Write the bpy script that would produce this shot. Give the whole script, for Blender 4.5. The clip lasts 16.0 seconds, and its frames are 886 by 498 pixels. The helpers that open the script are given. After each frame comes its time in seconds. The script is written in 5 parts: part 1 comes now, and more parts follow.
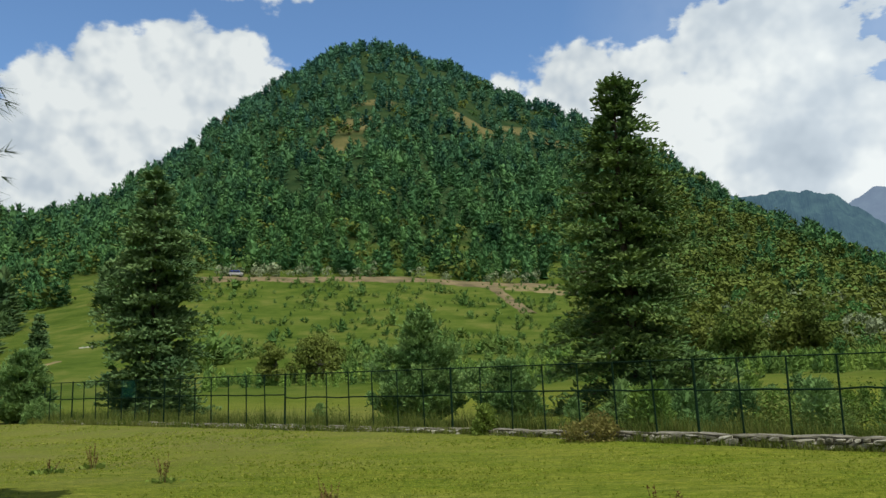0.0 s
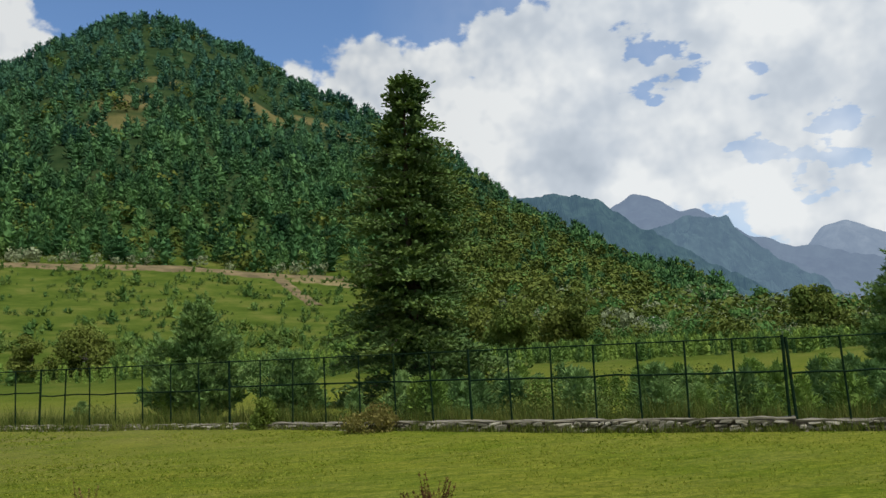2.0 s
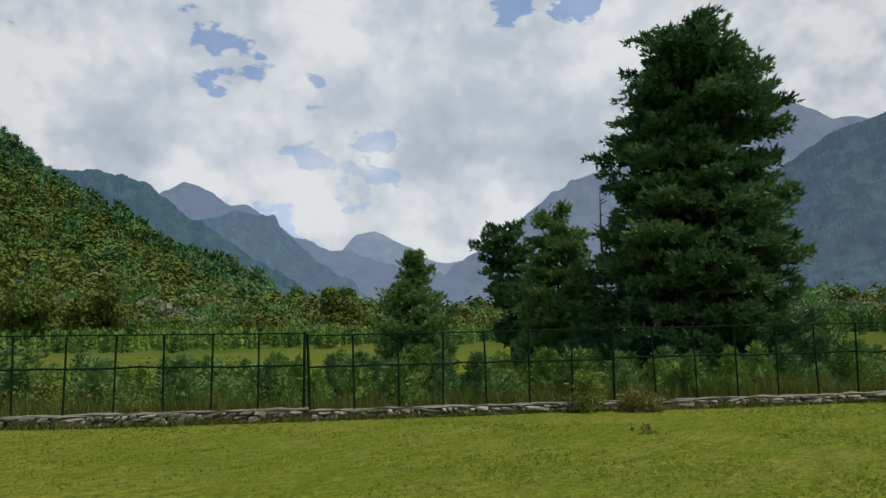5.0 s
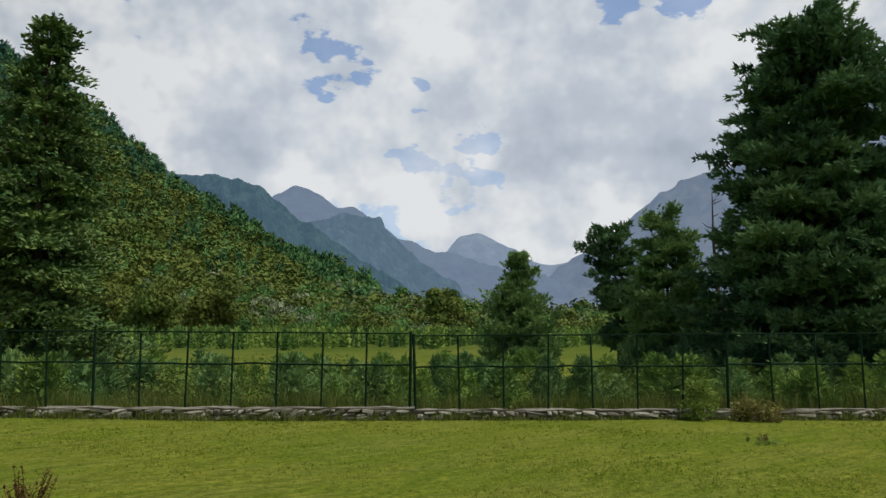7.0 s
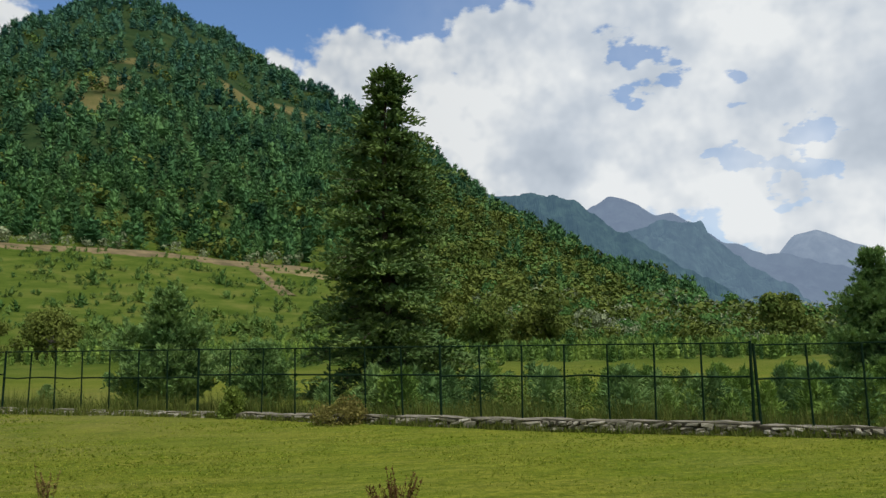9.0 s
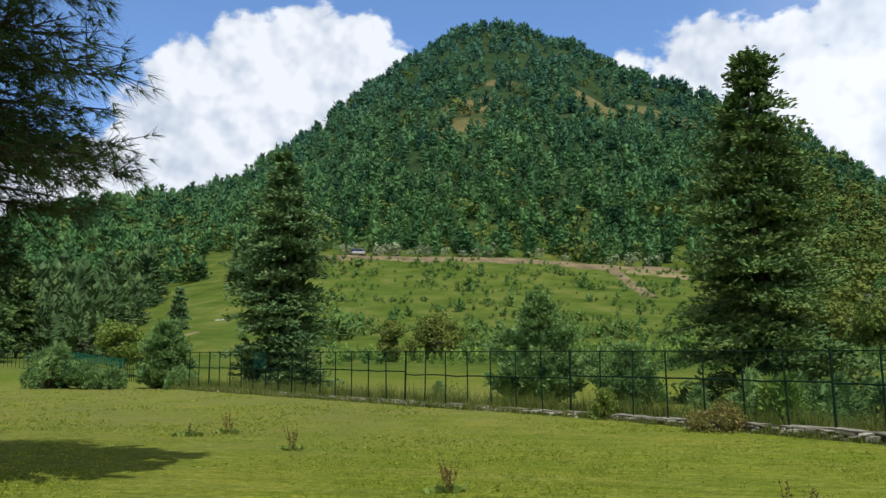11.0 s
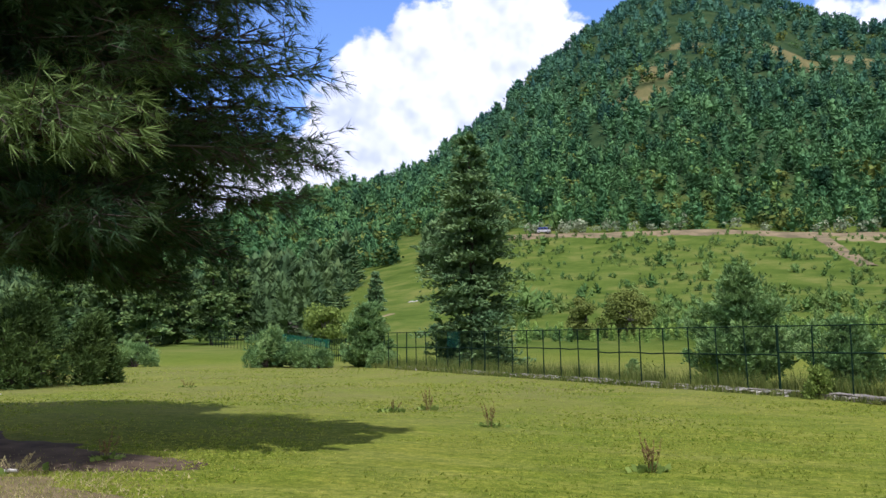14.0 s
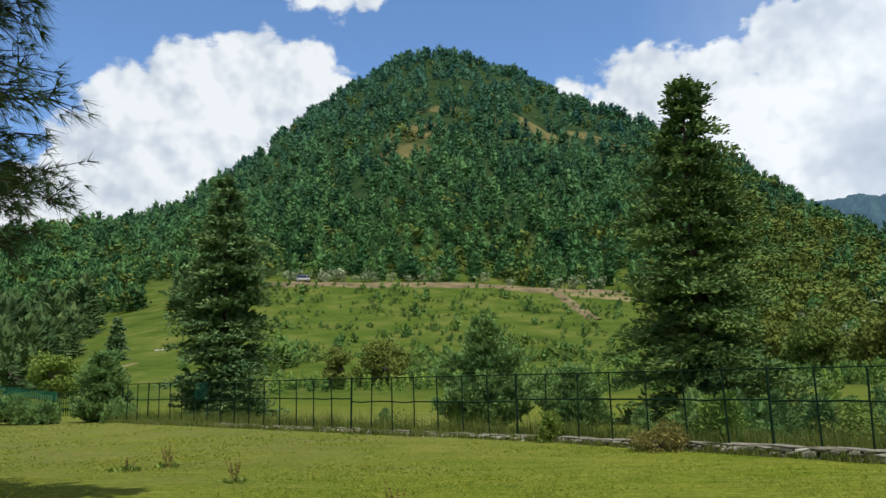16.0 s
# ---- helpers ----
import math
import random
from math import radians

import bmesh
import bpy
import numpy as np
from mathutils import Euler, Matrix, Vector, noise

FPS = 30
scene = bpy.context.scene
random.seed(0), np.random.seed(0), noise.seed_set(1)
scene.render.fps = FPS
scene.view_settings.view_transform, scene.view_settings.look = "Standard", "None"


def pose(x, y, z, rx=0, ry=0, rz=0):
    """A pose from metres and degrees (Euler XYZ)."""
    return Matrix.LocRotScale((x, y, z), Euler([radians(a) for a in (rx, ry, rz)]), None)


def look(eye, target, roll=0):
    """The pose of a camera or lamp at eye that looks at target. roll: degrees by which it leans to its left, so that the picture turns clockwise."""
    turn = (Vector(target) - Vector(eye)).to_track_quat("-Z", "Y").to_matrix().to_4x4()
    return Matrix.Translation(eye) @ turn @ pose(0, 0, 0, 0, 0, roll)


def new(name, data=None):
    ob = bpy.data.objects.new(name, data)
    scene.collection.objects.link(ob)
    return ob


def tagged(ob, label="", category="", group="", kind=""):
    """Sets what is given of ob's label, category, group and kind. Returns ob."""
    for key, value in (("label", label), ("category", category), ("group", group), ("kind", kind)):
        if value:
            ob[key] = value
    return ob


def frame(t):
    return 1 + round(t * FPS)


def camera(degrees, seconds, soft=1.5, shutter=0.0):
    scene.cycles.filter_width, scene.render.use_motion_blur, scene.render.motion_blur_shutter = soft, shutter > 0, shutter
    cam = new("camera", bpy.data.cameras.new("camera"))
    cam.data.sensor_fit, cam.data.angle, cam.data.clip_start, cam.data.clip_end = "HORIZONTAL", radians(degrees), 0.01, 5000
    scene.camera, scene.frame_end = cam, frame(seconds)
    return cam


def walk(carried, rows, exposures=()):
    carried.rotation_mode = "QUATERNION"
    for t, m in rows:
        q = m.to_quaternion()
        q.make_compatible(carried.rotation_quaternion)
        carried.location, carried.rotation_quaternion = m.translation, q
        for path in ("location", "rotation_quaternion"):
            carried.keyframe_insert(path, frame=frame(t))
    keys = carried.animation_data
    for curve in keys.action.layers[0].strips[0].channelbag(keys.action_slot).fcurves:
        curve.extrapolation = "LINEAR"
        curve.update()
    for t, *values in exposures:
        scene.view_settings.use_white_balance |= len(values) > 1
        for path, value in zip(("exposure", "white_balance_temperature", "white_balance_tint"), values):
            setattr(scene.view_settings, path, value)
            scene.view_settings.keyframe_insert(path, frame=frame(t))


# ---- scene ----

# ================= camera and its turn =================
cam = camera(59.56, 16.0)
EYE, ARM = 1.6, 0.25          # eye height; the phone swings on an arm round the body
TURNS = [  # seconds, yaw to the left, pitch, roll
    (0.0, 0.0, 9.76, -2.2), (0.5, -3.42, 9.56, -2.27), (1.0, -6.71, 9.32, -2.48),
    (1.5, -10.62, 8.93, -2.66), (2.0, -15.71, 8.5, -2.97), (2.5, -20.61, 8.05, -2.93),
    (3.0, -27.15, 7.61, -3.01), (3.5, -32.63, 7.24, -2.87), (4.0, -37.77, 6.87, -2.48),
    (4.5, -43.1, 6.61, -1.91), (4.7, -45.47, 6.67, -1.56),
    (5.2, -50.4, 6.7, -1.3), (5.75, -53.4, 6.8, -1.0), (6.3, -50.8, 6.9, -0.7),
    (6.8, -44.54, 6.95, -0.42), (7.0, -40.88, 6.93, -0.29), (7.5, -32.61, 7.01, -0.67),
    (8.0, -27.52, 7.54, -0.89), (8.5, -22.59, 7.79, -1.14), (9.0, -17.49, 8.09, -1.09),
    (9.5, -11.81, 8.67, -0.86), (10.0, -4.44, 8.83, -0.6), (10.2, -1.46, 8.79, -0.36),
    (11.25, 11.9, 8.35, -0.05), (12.3, 21.99, 7.46, 0.17), (12.5, 23.68, 7.21, 0.07),
    (13.0, 26.84, 6.28, 0.17), (13.5, 26.81, 6.28, -0.07), (14.0, 22.67, 7.04, -0.67),
    (14.5, 18.1, 7.37, -0.93), (15.0, 13.72, 7.95, -1.03), (15.5, 8.67, 8.95, -1.17),
    (16.0, 4.8, 10.33, -1.37),
]


def stand(yaw, pitch, roll):
    y, p = radians(yaw), radians(pitch)
    eye = Vector((-ARM * math.sin(y), ARM * (math.cos(y) - 1), EYE))
    ahead = Vector((-math.sin(y) * math.cos(p), math.cos(y) * math.cos(p), math.sin(p)))
    return look(eye, eye + ahead, roll)


def balance(t, yaw):
    """Stops, kelvin and tint of the phone's picture: it brightens under the trees and is slow to darken again."""
    rows = ((-0.30, -0.12, 0.0, 0.28, 0.56), (6200, 6250, 6200, 5800, 5400), (9, 8, 4.5, 15, 27))
    stops, kelvin, tint = (float(np.interp(yaw, (-46, -15, 0, 14, 27), row)) for row in rows)
    late = float(np.interp(t, (10.2, 12.3, 13.5, 14.0, 14.5, 15.0, 15.5, 16.0), (0.0, 0.12, 0.02, 0.06, 0.24, 0.2, 0.17, 0.05)))
    return round(stops + late, 3), round(kelvin), round(tint, 2)


walk(cam, [(t, stand(a, b, c)) for t, a, b, c in TURNS], exposures=[(t, *balance(t, a)) for t, a, b, c in TURNS])

# ================= sky, clouds and sun =================
SUN_AZ, SUN_EL = -143.0, 64.0    # degrees to the left of +y, and up


def direction(az, el):
    a, e = radians(az), radians(el)
    return Vector((-math.sin(a) * math.cos(e), math.cos(a) * math.cos(e), math.sin(e)))


world = bpy.data.worlds.new("sky")
scene.world = world
world.use_nodes = True
wn, wl = world.node_tree.nodes, world.node_tree.links
wn.clear()


def wnode(kind, **values):
    n = wn.new(kind)
    for k, v in values.items():
        if k in n.inputs:
            n.inputs[k].default_value = v
    return n


def wmath(op, a, b=None, clamp=False):
    n = wn.new("ShaderNodeMath")
    n.operation, n.use_clamp = op, clamp
    for i, v in enumerate((a, b)):
        if v is None:
            continue
        if isinstance(v, (int, float)):
            n.inputs[i].default_value = v
        else:
            wl.new(v, n.inputs[i])
    return n.outputs[0]


SKY_STRENGTH, CLOUD_STRENGTH = 0.15, 0.94
sky = wn.new("ShaderNodeTexSky")
sky.sky_type, sky.sun_disc = "NISHITA", False
sky.sun_elevation, sky.sun_rotation = radians(SUN_EL), radians(-SUN_AZ)
sky.altitude, sky.air_density, sky.dust_density, sky.ozone_density = 2200, 1.3, 0.2, 5.0
coord = wn.new("ShaderNodeTexCoord").outputs["Generated"]


def shifted(offset=(0, 0, 0), stretch=(1, 1, 1)):
    m = wn.new("ShaderNodeMapping")
    m.inputs["Location"].default_value, m.inputs["Scale"].default_value = offset, stretch
    wl.new(coord, m.inputs["Vector"])
    return m.outputs[0]


def cloud_noise(scale, detail, rough, at):
    n = wnode("ShaderNodeTexNoise", Scale=scale, Detail=detail, Roughness=rough)
    wl.new(at, n.inputs["Vector"])
    return n.outputs["Fac"]


def cauliflower(at):
    """Rounded billows on billows, about 1 in their middles."""
    n = wn.new("ShaderNodeTexVoronoi")
    n.feature, n.normalize = "SMOOTH_F1", True
    for key, value in (("Scale", 17.0), ("Detail", 2.0), ("Roughness", 0.5), ("Lacunarity", 2.3), ("Smoothness", 0.25)):
        n.inputs[key].default_value = value
    wl.new(at, n.inputs["Vector"])
    return wmath("SUBTRACT", 1.0, n.outputs["Distance"])


def degrees_inside(az, el, radius):
    """How far inside a round bank of cloud a direction lies, in degrees; below 0 outside."""
    d = wn.new("ShaderNodeVectorMath")
    d.operation = "DISTANCE"
    wl.new(coord, d.inputs[0])
    d.inputs[1].default_value = direction(az, el)
    return wmath("SUBTRACT", radius, wmath("MULTIPLY", d.outputs["Value"], 57.3))


def union(caps):
    whole = None
    for cap in caps:
        b = degrees_inside(*cap)
        whole = b if whole is None else wmath("MAXIMUM", whole, b)
    return whole


def soft_caps(caps):
    """1 in the middle of each cap, fading to 0 at its rim."""
    whole = None
    for cap in caps:
        b = wmath("DIVIDE", degrees_inside(*cap), float(cap[2]), True)
        whole = b if whole is None else wmath("MAXIMUM", whole, b)
    return whole


banks = [  # the great cumulus behind the hill's shoulder, the puffs above it
    (22, 19, 5.4), (26, 18.2, 4.8), (18, 21.3, 4.3), (15.4, 23.4, 2.3), (29, 15.3, 4.6), (24.5, 21, 3.0), (20, 23, 2.6), (35, 11, 4.2),
    (42, 10, 5), (13, 20.8, 2.4), (28, 12, 6), (33, 12, 4), (20, 15, 6), (16, 18, 5), (12.6, 28.2, 1.7), (10.3, 28.6, 1.7), (15.2, 28.6, 1.4), (-4.9, 21.6, 1.2),
    # the grey-white layer over the valley
    (-10.4, 20.4, 3.5), (-15.6, 20, 3.5), (-13, 17, 5.5), (-20.6, 23.1, 2.3), (-24, 20, 5.6), (-22, 13, 8), (-32, 18, 9), (-41, 22, 9),
    (-50, 18, 15), (-68, 22, 18), (-29, 27, 4.5), (-37, 29, 7),
    # out of sight of the hill
    (-100, 30, 30), (70, 24, 14), (120, 40, 30), (180, 30, 35), (-150, 40, 35)]
holes = [(-30.6, 21.4, 0.5), (-32.2, 21.1, 0.7), (-33.8, 20.9, 0.5), (-29.6, 19.6, 0.3), (-31.4, 18.3, 1.6), (-34.4, 19.2, 0.2), (-39.2, 18.9, 0.2),
         (-38.7, 13.3, 0.8), (-41.4, 11.8, 0.7), (-43.2, 11.7, 0.6), (-45.2, 11.9, 0.6), (-44.7, 14.8, 0.4), (-42.9, 14.2, 0.2), (-54.4, 24.0, 1.3), (-59.5, 24.6, 1.7), (-40.8, 18.7, 0.1)]
puffy = cauliflower(coord)
shreds = cloud_noise(26.0, 8.0, 0.6, shifted(stretch=(1.0, 1.0, 1.6)))
broad = cloud_noise(8.0, 5.0, 0.55, shifted(stretch=(1.0, 1.0, 1.5)))
body = wmath("MINIMUM", wmath("MINIMUM", union(banks), 2.6), wmath("MULTIPLY", wmath("ADD", union(holes), wmath("MULTIPLY", wmath("SUBTRACT", cloud_noise(15.0, 4.0, 0.55, shifted((0.2, 0, 0), (1.0, 1.0, 2.6))), 0.52), 7.0)), -1.0))
fringe = wmath("ADD", wmath("MULTIPLY", wmath("SUBTRACT", puffy, 0.62), 4.5), wmath("ADD", wmath("MULTIPLY", wmath("SUBTRACT", shreds, 0.5), 3.2), wmath("MULTIPLY", wmath("SUBTRACT", broad, 0.5), 3.0)))
mask = wn.new("ShaderNodeMapRange")
mask.interpolation_type = "SMOOTHSTEP"
mask.inputs["From Min"].default_value, mask.inputs["From Max"].default_value = -0.15, 0.75
wl.new(wmath("ADD", body, fringe), mask.inputs["Value"])

# how each part of the cloud is lit: billows towards the sun, grey undersides over the valley
valley = wmath("DIVIDE", degrees_inside(-46, 17, 34), 16.0, True)
grey = wn.new("ShaderNodeMapRange")
grey.interpolation_type = "SMOOTHSTEP"
grey.inputs["From Min"].default_value, grey.inputs["From Max"].default_value = 0.42, 0.62
wl.new(cloud_noise(4.2, 4.0, 0.45, shifted((0.3, 0.1, 0.2), (1.0, 1.0, 2.0))), grey.inputs["Value"])
dull = wmath("ADD", wmath("MULTIPLY", wmath("MULTIPLY", grey.outputs["Result"], valley), 0.42),
             wmath("SUBTRACT", wmath("MULTIPLY", soft_caps([(-24.5, 14.6, 5), (-57, 15, 7), (-50, 16, 6), (-42, 17, 4), (-47, 14.3, 4)]), 0.6),
                   wmath("MULTIPLY", soft_caps([(-30, 12.6, 3.6), (-46, 9.8, 4.5), (-53, 9.8, 5), (-39.5, 9.6, 4), (-20, 18, 5), (-40, 23.5, 5), (-44, 13.6, 2)]), 0.5)))
toward = shifted(tuple(direction(SUN_AZ + 75, 50) * 0.02))
rolls = cloud_noise(6.5, 4.0, 0.5, shifted((0.1, 0.4, 0.0), (1.0, 1.0, 1.7)))
relief = wmath("ADD", wmath("MULTIPLY", wmath("SUBTRACT", puffy, cauliflower(toward)), wmath("SUBTRACT", 1.9, wmath("MULTIPLY", valley, 1.0))), wmath("MULTIPLY", wmath("SUBTRACT", rolls, 0.5), 0.8))
tone = wn.new("ShaderNodeValToRGB")
tone.color_ramp.elements.new(0.5)
for stop, (at_, shade_) in zip(tone.color_ramp.elements, ((0.05, (0.47, 0.52, 0.59, 1)), (0.5, (0.64, 0.68, 0.735, 1)), (0.9, (0.94, 0.935, 0.92, 1)))):
    stop.position, stop.color = at_, shade_
wl.new(wmath("ADD", wmath("SUBTRACT", 0.78, wmath("MULTIPLY", dull, 0.7)), relief), tone.inputs["Fac"])
clear = wnode("ShaderNodeBackground", Strength=SKY_STRENGTH)
wl.new(sky.outputs["Color"], clear.inputs["Color"])
cloudy = wn.new("ShaderNodeBackground")
wl.new(tone.outputs["Color"], cloudy.inputs["Color"])
wl.new(wmath("ADD", CLOUD_STRENGTH - 0.08, wmath("MULTIPLY", valley, 0.12)), cloudy.inputs["Strength"])
blend = wn.new("ShaderNodeMixShader")
veil = wmath("MULTIPLY", wmath("SUBTRACT", 1.0, wmath("DIVIDE", degrees_inside(-41, 12.5, 9), 8.0, True)), -0.42)
wl.new(wmath("MAXIMUM", mask.outputs["Result"], wmath("MULTIPLY", wmath("ADD", 0.72, veil), valley)), blend.inputs["Fac"])
wl.new(clear.outputs[0], blend.inputs[1])
wl.new(cloudy.outputs[0], blend.inputs[2])
wl.new(blend.outputs[0], wn.new("ShaderNodeOutputWorld").inputs["Surface"])

sun = new("sun", bpy.data.lights.new("sun", "SUN"))
sun.data.energy, sun.data.angle, sun.data.color = 3.6, radians(0.53), (1.0, 0.96, 0.89)
sun.matrix_world = look(direction(SUN_AZ, SUN_EL) * 100, (0, 0, 0))

# ================= materials =================


class Shader:
    """A node material under construction."""

    def __init__(self, name, roughness=0.8, metallic=0.0, specular=0.3):
        self.material = bpy.data.materials.new(name)
        self.material.use_nodes = True
        self.nodes, self.links = self.material.node_tree.nodes, self.material.node_tree.links
        self.base = self.nodes["Principled BSDF"]
        self.base.inputs["Roughness"].default_value = roughness
        self.base.inputs["Metallic"].default_value = metallic
        self.base.inputs["Specular IOR Level"].default_value = specular
        self.spot = self.nodes.new("ShaderNodeTexCoord").outputs["Object"]

    def noise(self, scale, detail=4.0, rough=0.55, stretch=None):
        n = self.nodes.new("ShaderNodeTexNoise")
        n.inputs["Scale"].default_value, n.inputs["Detail"].default_value, n.inputs["Roughness"].default_value = scale, detail, rough
        if stretch:
            m = self.nodes.new("ShaderNodeMapping")
            m.inputs["Scale"].default_value = stretch
            self.links.new(self.spot, m.inputs["Vector"])
            self.links.new(m.outputs[0], n.inputs["Vector"])
        else:
            self.links.new(self.spot, n.inputs["Vector"])
        return n.outputs["Fac"]

    def ramp(self, value, stops):
        r = self.nodes.new("ShaderNodeValToRGB")
        while len(r.color_ramp.elements) < len(stops):
            r.color_ramp.elements.new(0.5)
        for e, (at, colour) in zip(r.color_ramp.elements, stops):
            e.position, e.color = at, (*colour, 1)
        self.links.new(value, r.inputs["Fac"])
        return r.outputs["Color"]

    def mix(self, factor, a, b, kind="MIX"):
        m = self.nodes.new("ShaderNodeMix")
        m.data_type, m.blend_type = "RGBA", kind
        for socket, v in ((m.inputs["Factor"], factor), (m.inputs[6], a), (m.inputs[7], b)):
            if isinstance(v, tuple):
                socket.default_value = (*v, 1)
            elif isinstance(v, (int, float)):
                socket.default_value = v
            else:
                self.links.new(v, socket)
        return m.outputs[2]

    def island(self):
        return self.nodes.new("ShaderNodeNewGeometry").outputs["Random Per Island"]

    def chance(self):
        return self.nodes.new("ShaderNodeObjectInfo").outputs["Random"]

    def span(self, value, low, high):
        m = self.nodes.new("ShaderNodeMapRange")
        m.inputs["From Min"].default_value, m.inputs["From Max"].default_value = low, high
        self.links.new(value, m.inputs["Value"])
        return m.outputs["Result"]

    def axis(self, name):
        s = self.nodes.new("ShaderNodeSeparateXYZ")
        self.links.new(self.spot, s.inputs[0])
        return s.outputs[name]

    def colour(self, c):
        if isinstance(c, tuple):
            self.base.inputs["Base Color"].default_value = (*c, 1)
        else:
            self.links.new(c, self.base.inputs["Base Color"])
        self.tint = c
        return self

    def bump(self, height, strength=0.4, distance=0.02):
        b = self.nodes.new("ShaderNodeBump")
        b.inputs["Strength"].default_value, b.inputs["Distance"].default_value = strength, distance
        self.links.new(height, b.inputs["Height"])
        self.links.new(b.outputs["Normal"], self.base.inputs["Normal"])
        return self

    def leafy(self, share=0.3):
        """Lets light through, as thin leaves do."""
        t = self.nodes.new("ShaderNodeBsdfTranslucent")
        if isinstance(self.tint, tuple):
            t.inputs["Color"].default_value = (*self.tint, 1)
        else:
            self.links.new(self.tint, t.inputs["Color"])
        m = self.nodes.new("ShaderNodeMixShader")
        m.inputs["Fac"].default_value = share
        self.links.new(self.base.outputs[0], m.inputs[1])
        self.links.new(t.outputs[0], m.inputs[2])
        self.links.new(m.outputs[0], self.nodes["Material Output"].inputs["Surface"])
        return self


def foliage(name, dark, mid, light, share=0.3, patch=0.6, gain=1.0, woods=False, blue=None):
    dark, mid, light = ((gain * r, gain * g, gain * b * 0.72) for r, g, b in (dark, mid, light))
    s = Shader(name, 0.75, 0, 0.08)
    pick = s.island()
    if woods:  # whole trees differ, not leaves alone; conifer crowns also carry painted shade in tone
        own = s.nodes.new("ShaderNodeAttribute")
        own.attribute_name = "tone"
        both = s.nodes.new("ShaderNodeMix")
        both.inputs["Factor"].default_value = 0.86
        s.links.new(pick, both.inputs[2])
        s.links.new(own.outputs["Fac"], both.inputs[3])
        pick = both.outputs[0]
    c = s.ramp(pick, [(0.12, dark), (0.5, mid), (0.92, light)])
    if blue:   # distance haze painted into the needles, bluer higher up the hill
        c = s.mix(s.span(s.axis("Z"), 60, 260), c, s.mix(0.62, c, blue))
    c = s.mix(s.span(s.noise(patch, 3), 0.35, 0.7), c, s.mix(0.55, c, light), "MIX")
    s.colour(c)
    if share:
        s.leafy(share)
    return s.material


def ground_material():
    s = Shader("grassland", 1.0, 0, 0.02)
    fine = s.noise(16.0, 7, 0.75)
    broad = s.noise(0.35, 5, 0.6)
    far = s.noise(0.11, 8, 0.68, (1.0, 1.0, 3.0))
    mown = s.noise(0.9, 4, 0.6, (0.35, 1.6, 1.0))
    turf = s.ramp(fine, [(0.38, (0.070, 0.102, 0.008)), (0.5, (0.122, 0.150, 0.013)), (0.63, (0.200, 0.205, 0.028))])
    dry = s.ramp(broad, [(0.4, (0.093, 0.130, 0.010)), (0.62, (0.185, 0.176, 0.027))])
    c = s.mix(0.4, turf, dry)
    c = s.mix(s.span(mown, 0.45, 0.75), c, s.mix(0.45, c, (0.19, 0.185, 0.045)))
    meadow = s.ramp(far, [(0.34, (0.044, 0.072, 0.009)), (0.5, (0.076, 0.106, 0.016)), (0.66, (0.128, 0.134, 0.030))])
    dist = s.nodes.new("ShaderNodeVectorMath")
    dist.operation = "LENGTH"
    s.links.new(s.spot, dist.inputs[0])
    tuftiness = s.ramp(s.noise(8.0, 8, 0.82, (0.8, 1.2, 1.0)), [(0.36, (0.52, 0.60, 0.50)), (0.5, (1.05, 1.05, 1.03)), (0.66, (1.6, 1.5, 1.55))])
    c = s.mix(0.9, c, tuftiness, "MULTIPLY")
    streak = s.ramp(s.noise(3.2, 9, 0.8, (0.4, 1.5, 1.0)), [(0.38, (0.62, 0.70, 0.60)), (0.52, (1.0, 1.0, 1.0)), (0.64, (1.35, 1.25, 1.35))])
    c = s.mix(0.8, c, streak, "MULTIPLY")
    parched = s.nodes.new("ShaderNodeVectorMath")
    parched.operation = "DISTANCE"
    s.links.new(s.spot, parched.inputs[0])
    parched.inputs[1].default_value = (-17.0, 30.0, 0.0)
    straw = s.nodes.new("ShaderNodeMath")
    straw.operation = "MULTIPLY"
    s.links.new(s.span(parched.outputs["Value"], 25, 13), straw.inputs[0])
    s.links.new(s.span(s.noise(0.5, 6, 0.7, (0.5, 1.2, 1.0)), 0.3, 0.65), straw.inputs[1])
    c = s.mix(straw.outputs[0], c, s.mix(0.72, c, (0.150, 0.138, 0.048)))
    c = s.mix(s.span(dist.outputs["Value"], 45, 80), c, meadow)
    hill = s.ramp(s.noise(0.08, 6, 0.65), [(0.38, (0.020, 0.040, 0.014)), (0.55, (0.034, 0.055, 0.019)), (0.75, (0.055, 0.070, 0.026))])
    tan = s.ramp(s.noise(0.05, 8, 0.7), [(0.35, (0.075, 0.085, 0.026)), (0.5, (0.125, 0.110, 0.042)), (0.68, (0.185, 0.15, 0.068))])
    for spot, wide in BARE_SLOPES:
        d = s.nodes.new("ShaderNodeVectorMath")
        d.operation = "DISTANCE"
        s.links.new(s.spot, d.inputs[0])
        d.inputs[1].default_value = spot
        hill = s.mix(s.span(d.outputs["Value"], wide, wide * 0.6), hill, tan)
    c = s.mix(s.span(s.axis("Z"), 34, 60), c, hill)
    s.colour(c)
    s.bump(s.noise(9.0, 8, 0.75), 0.7, 0.05)
    return s.material


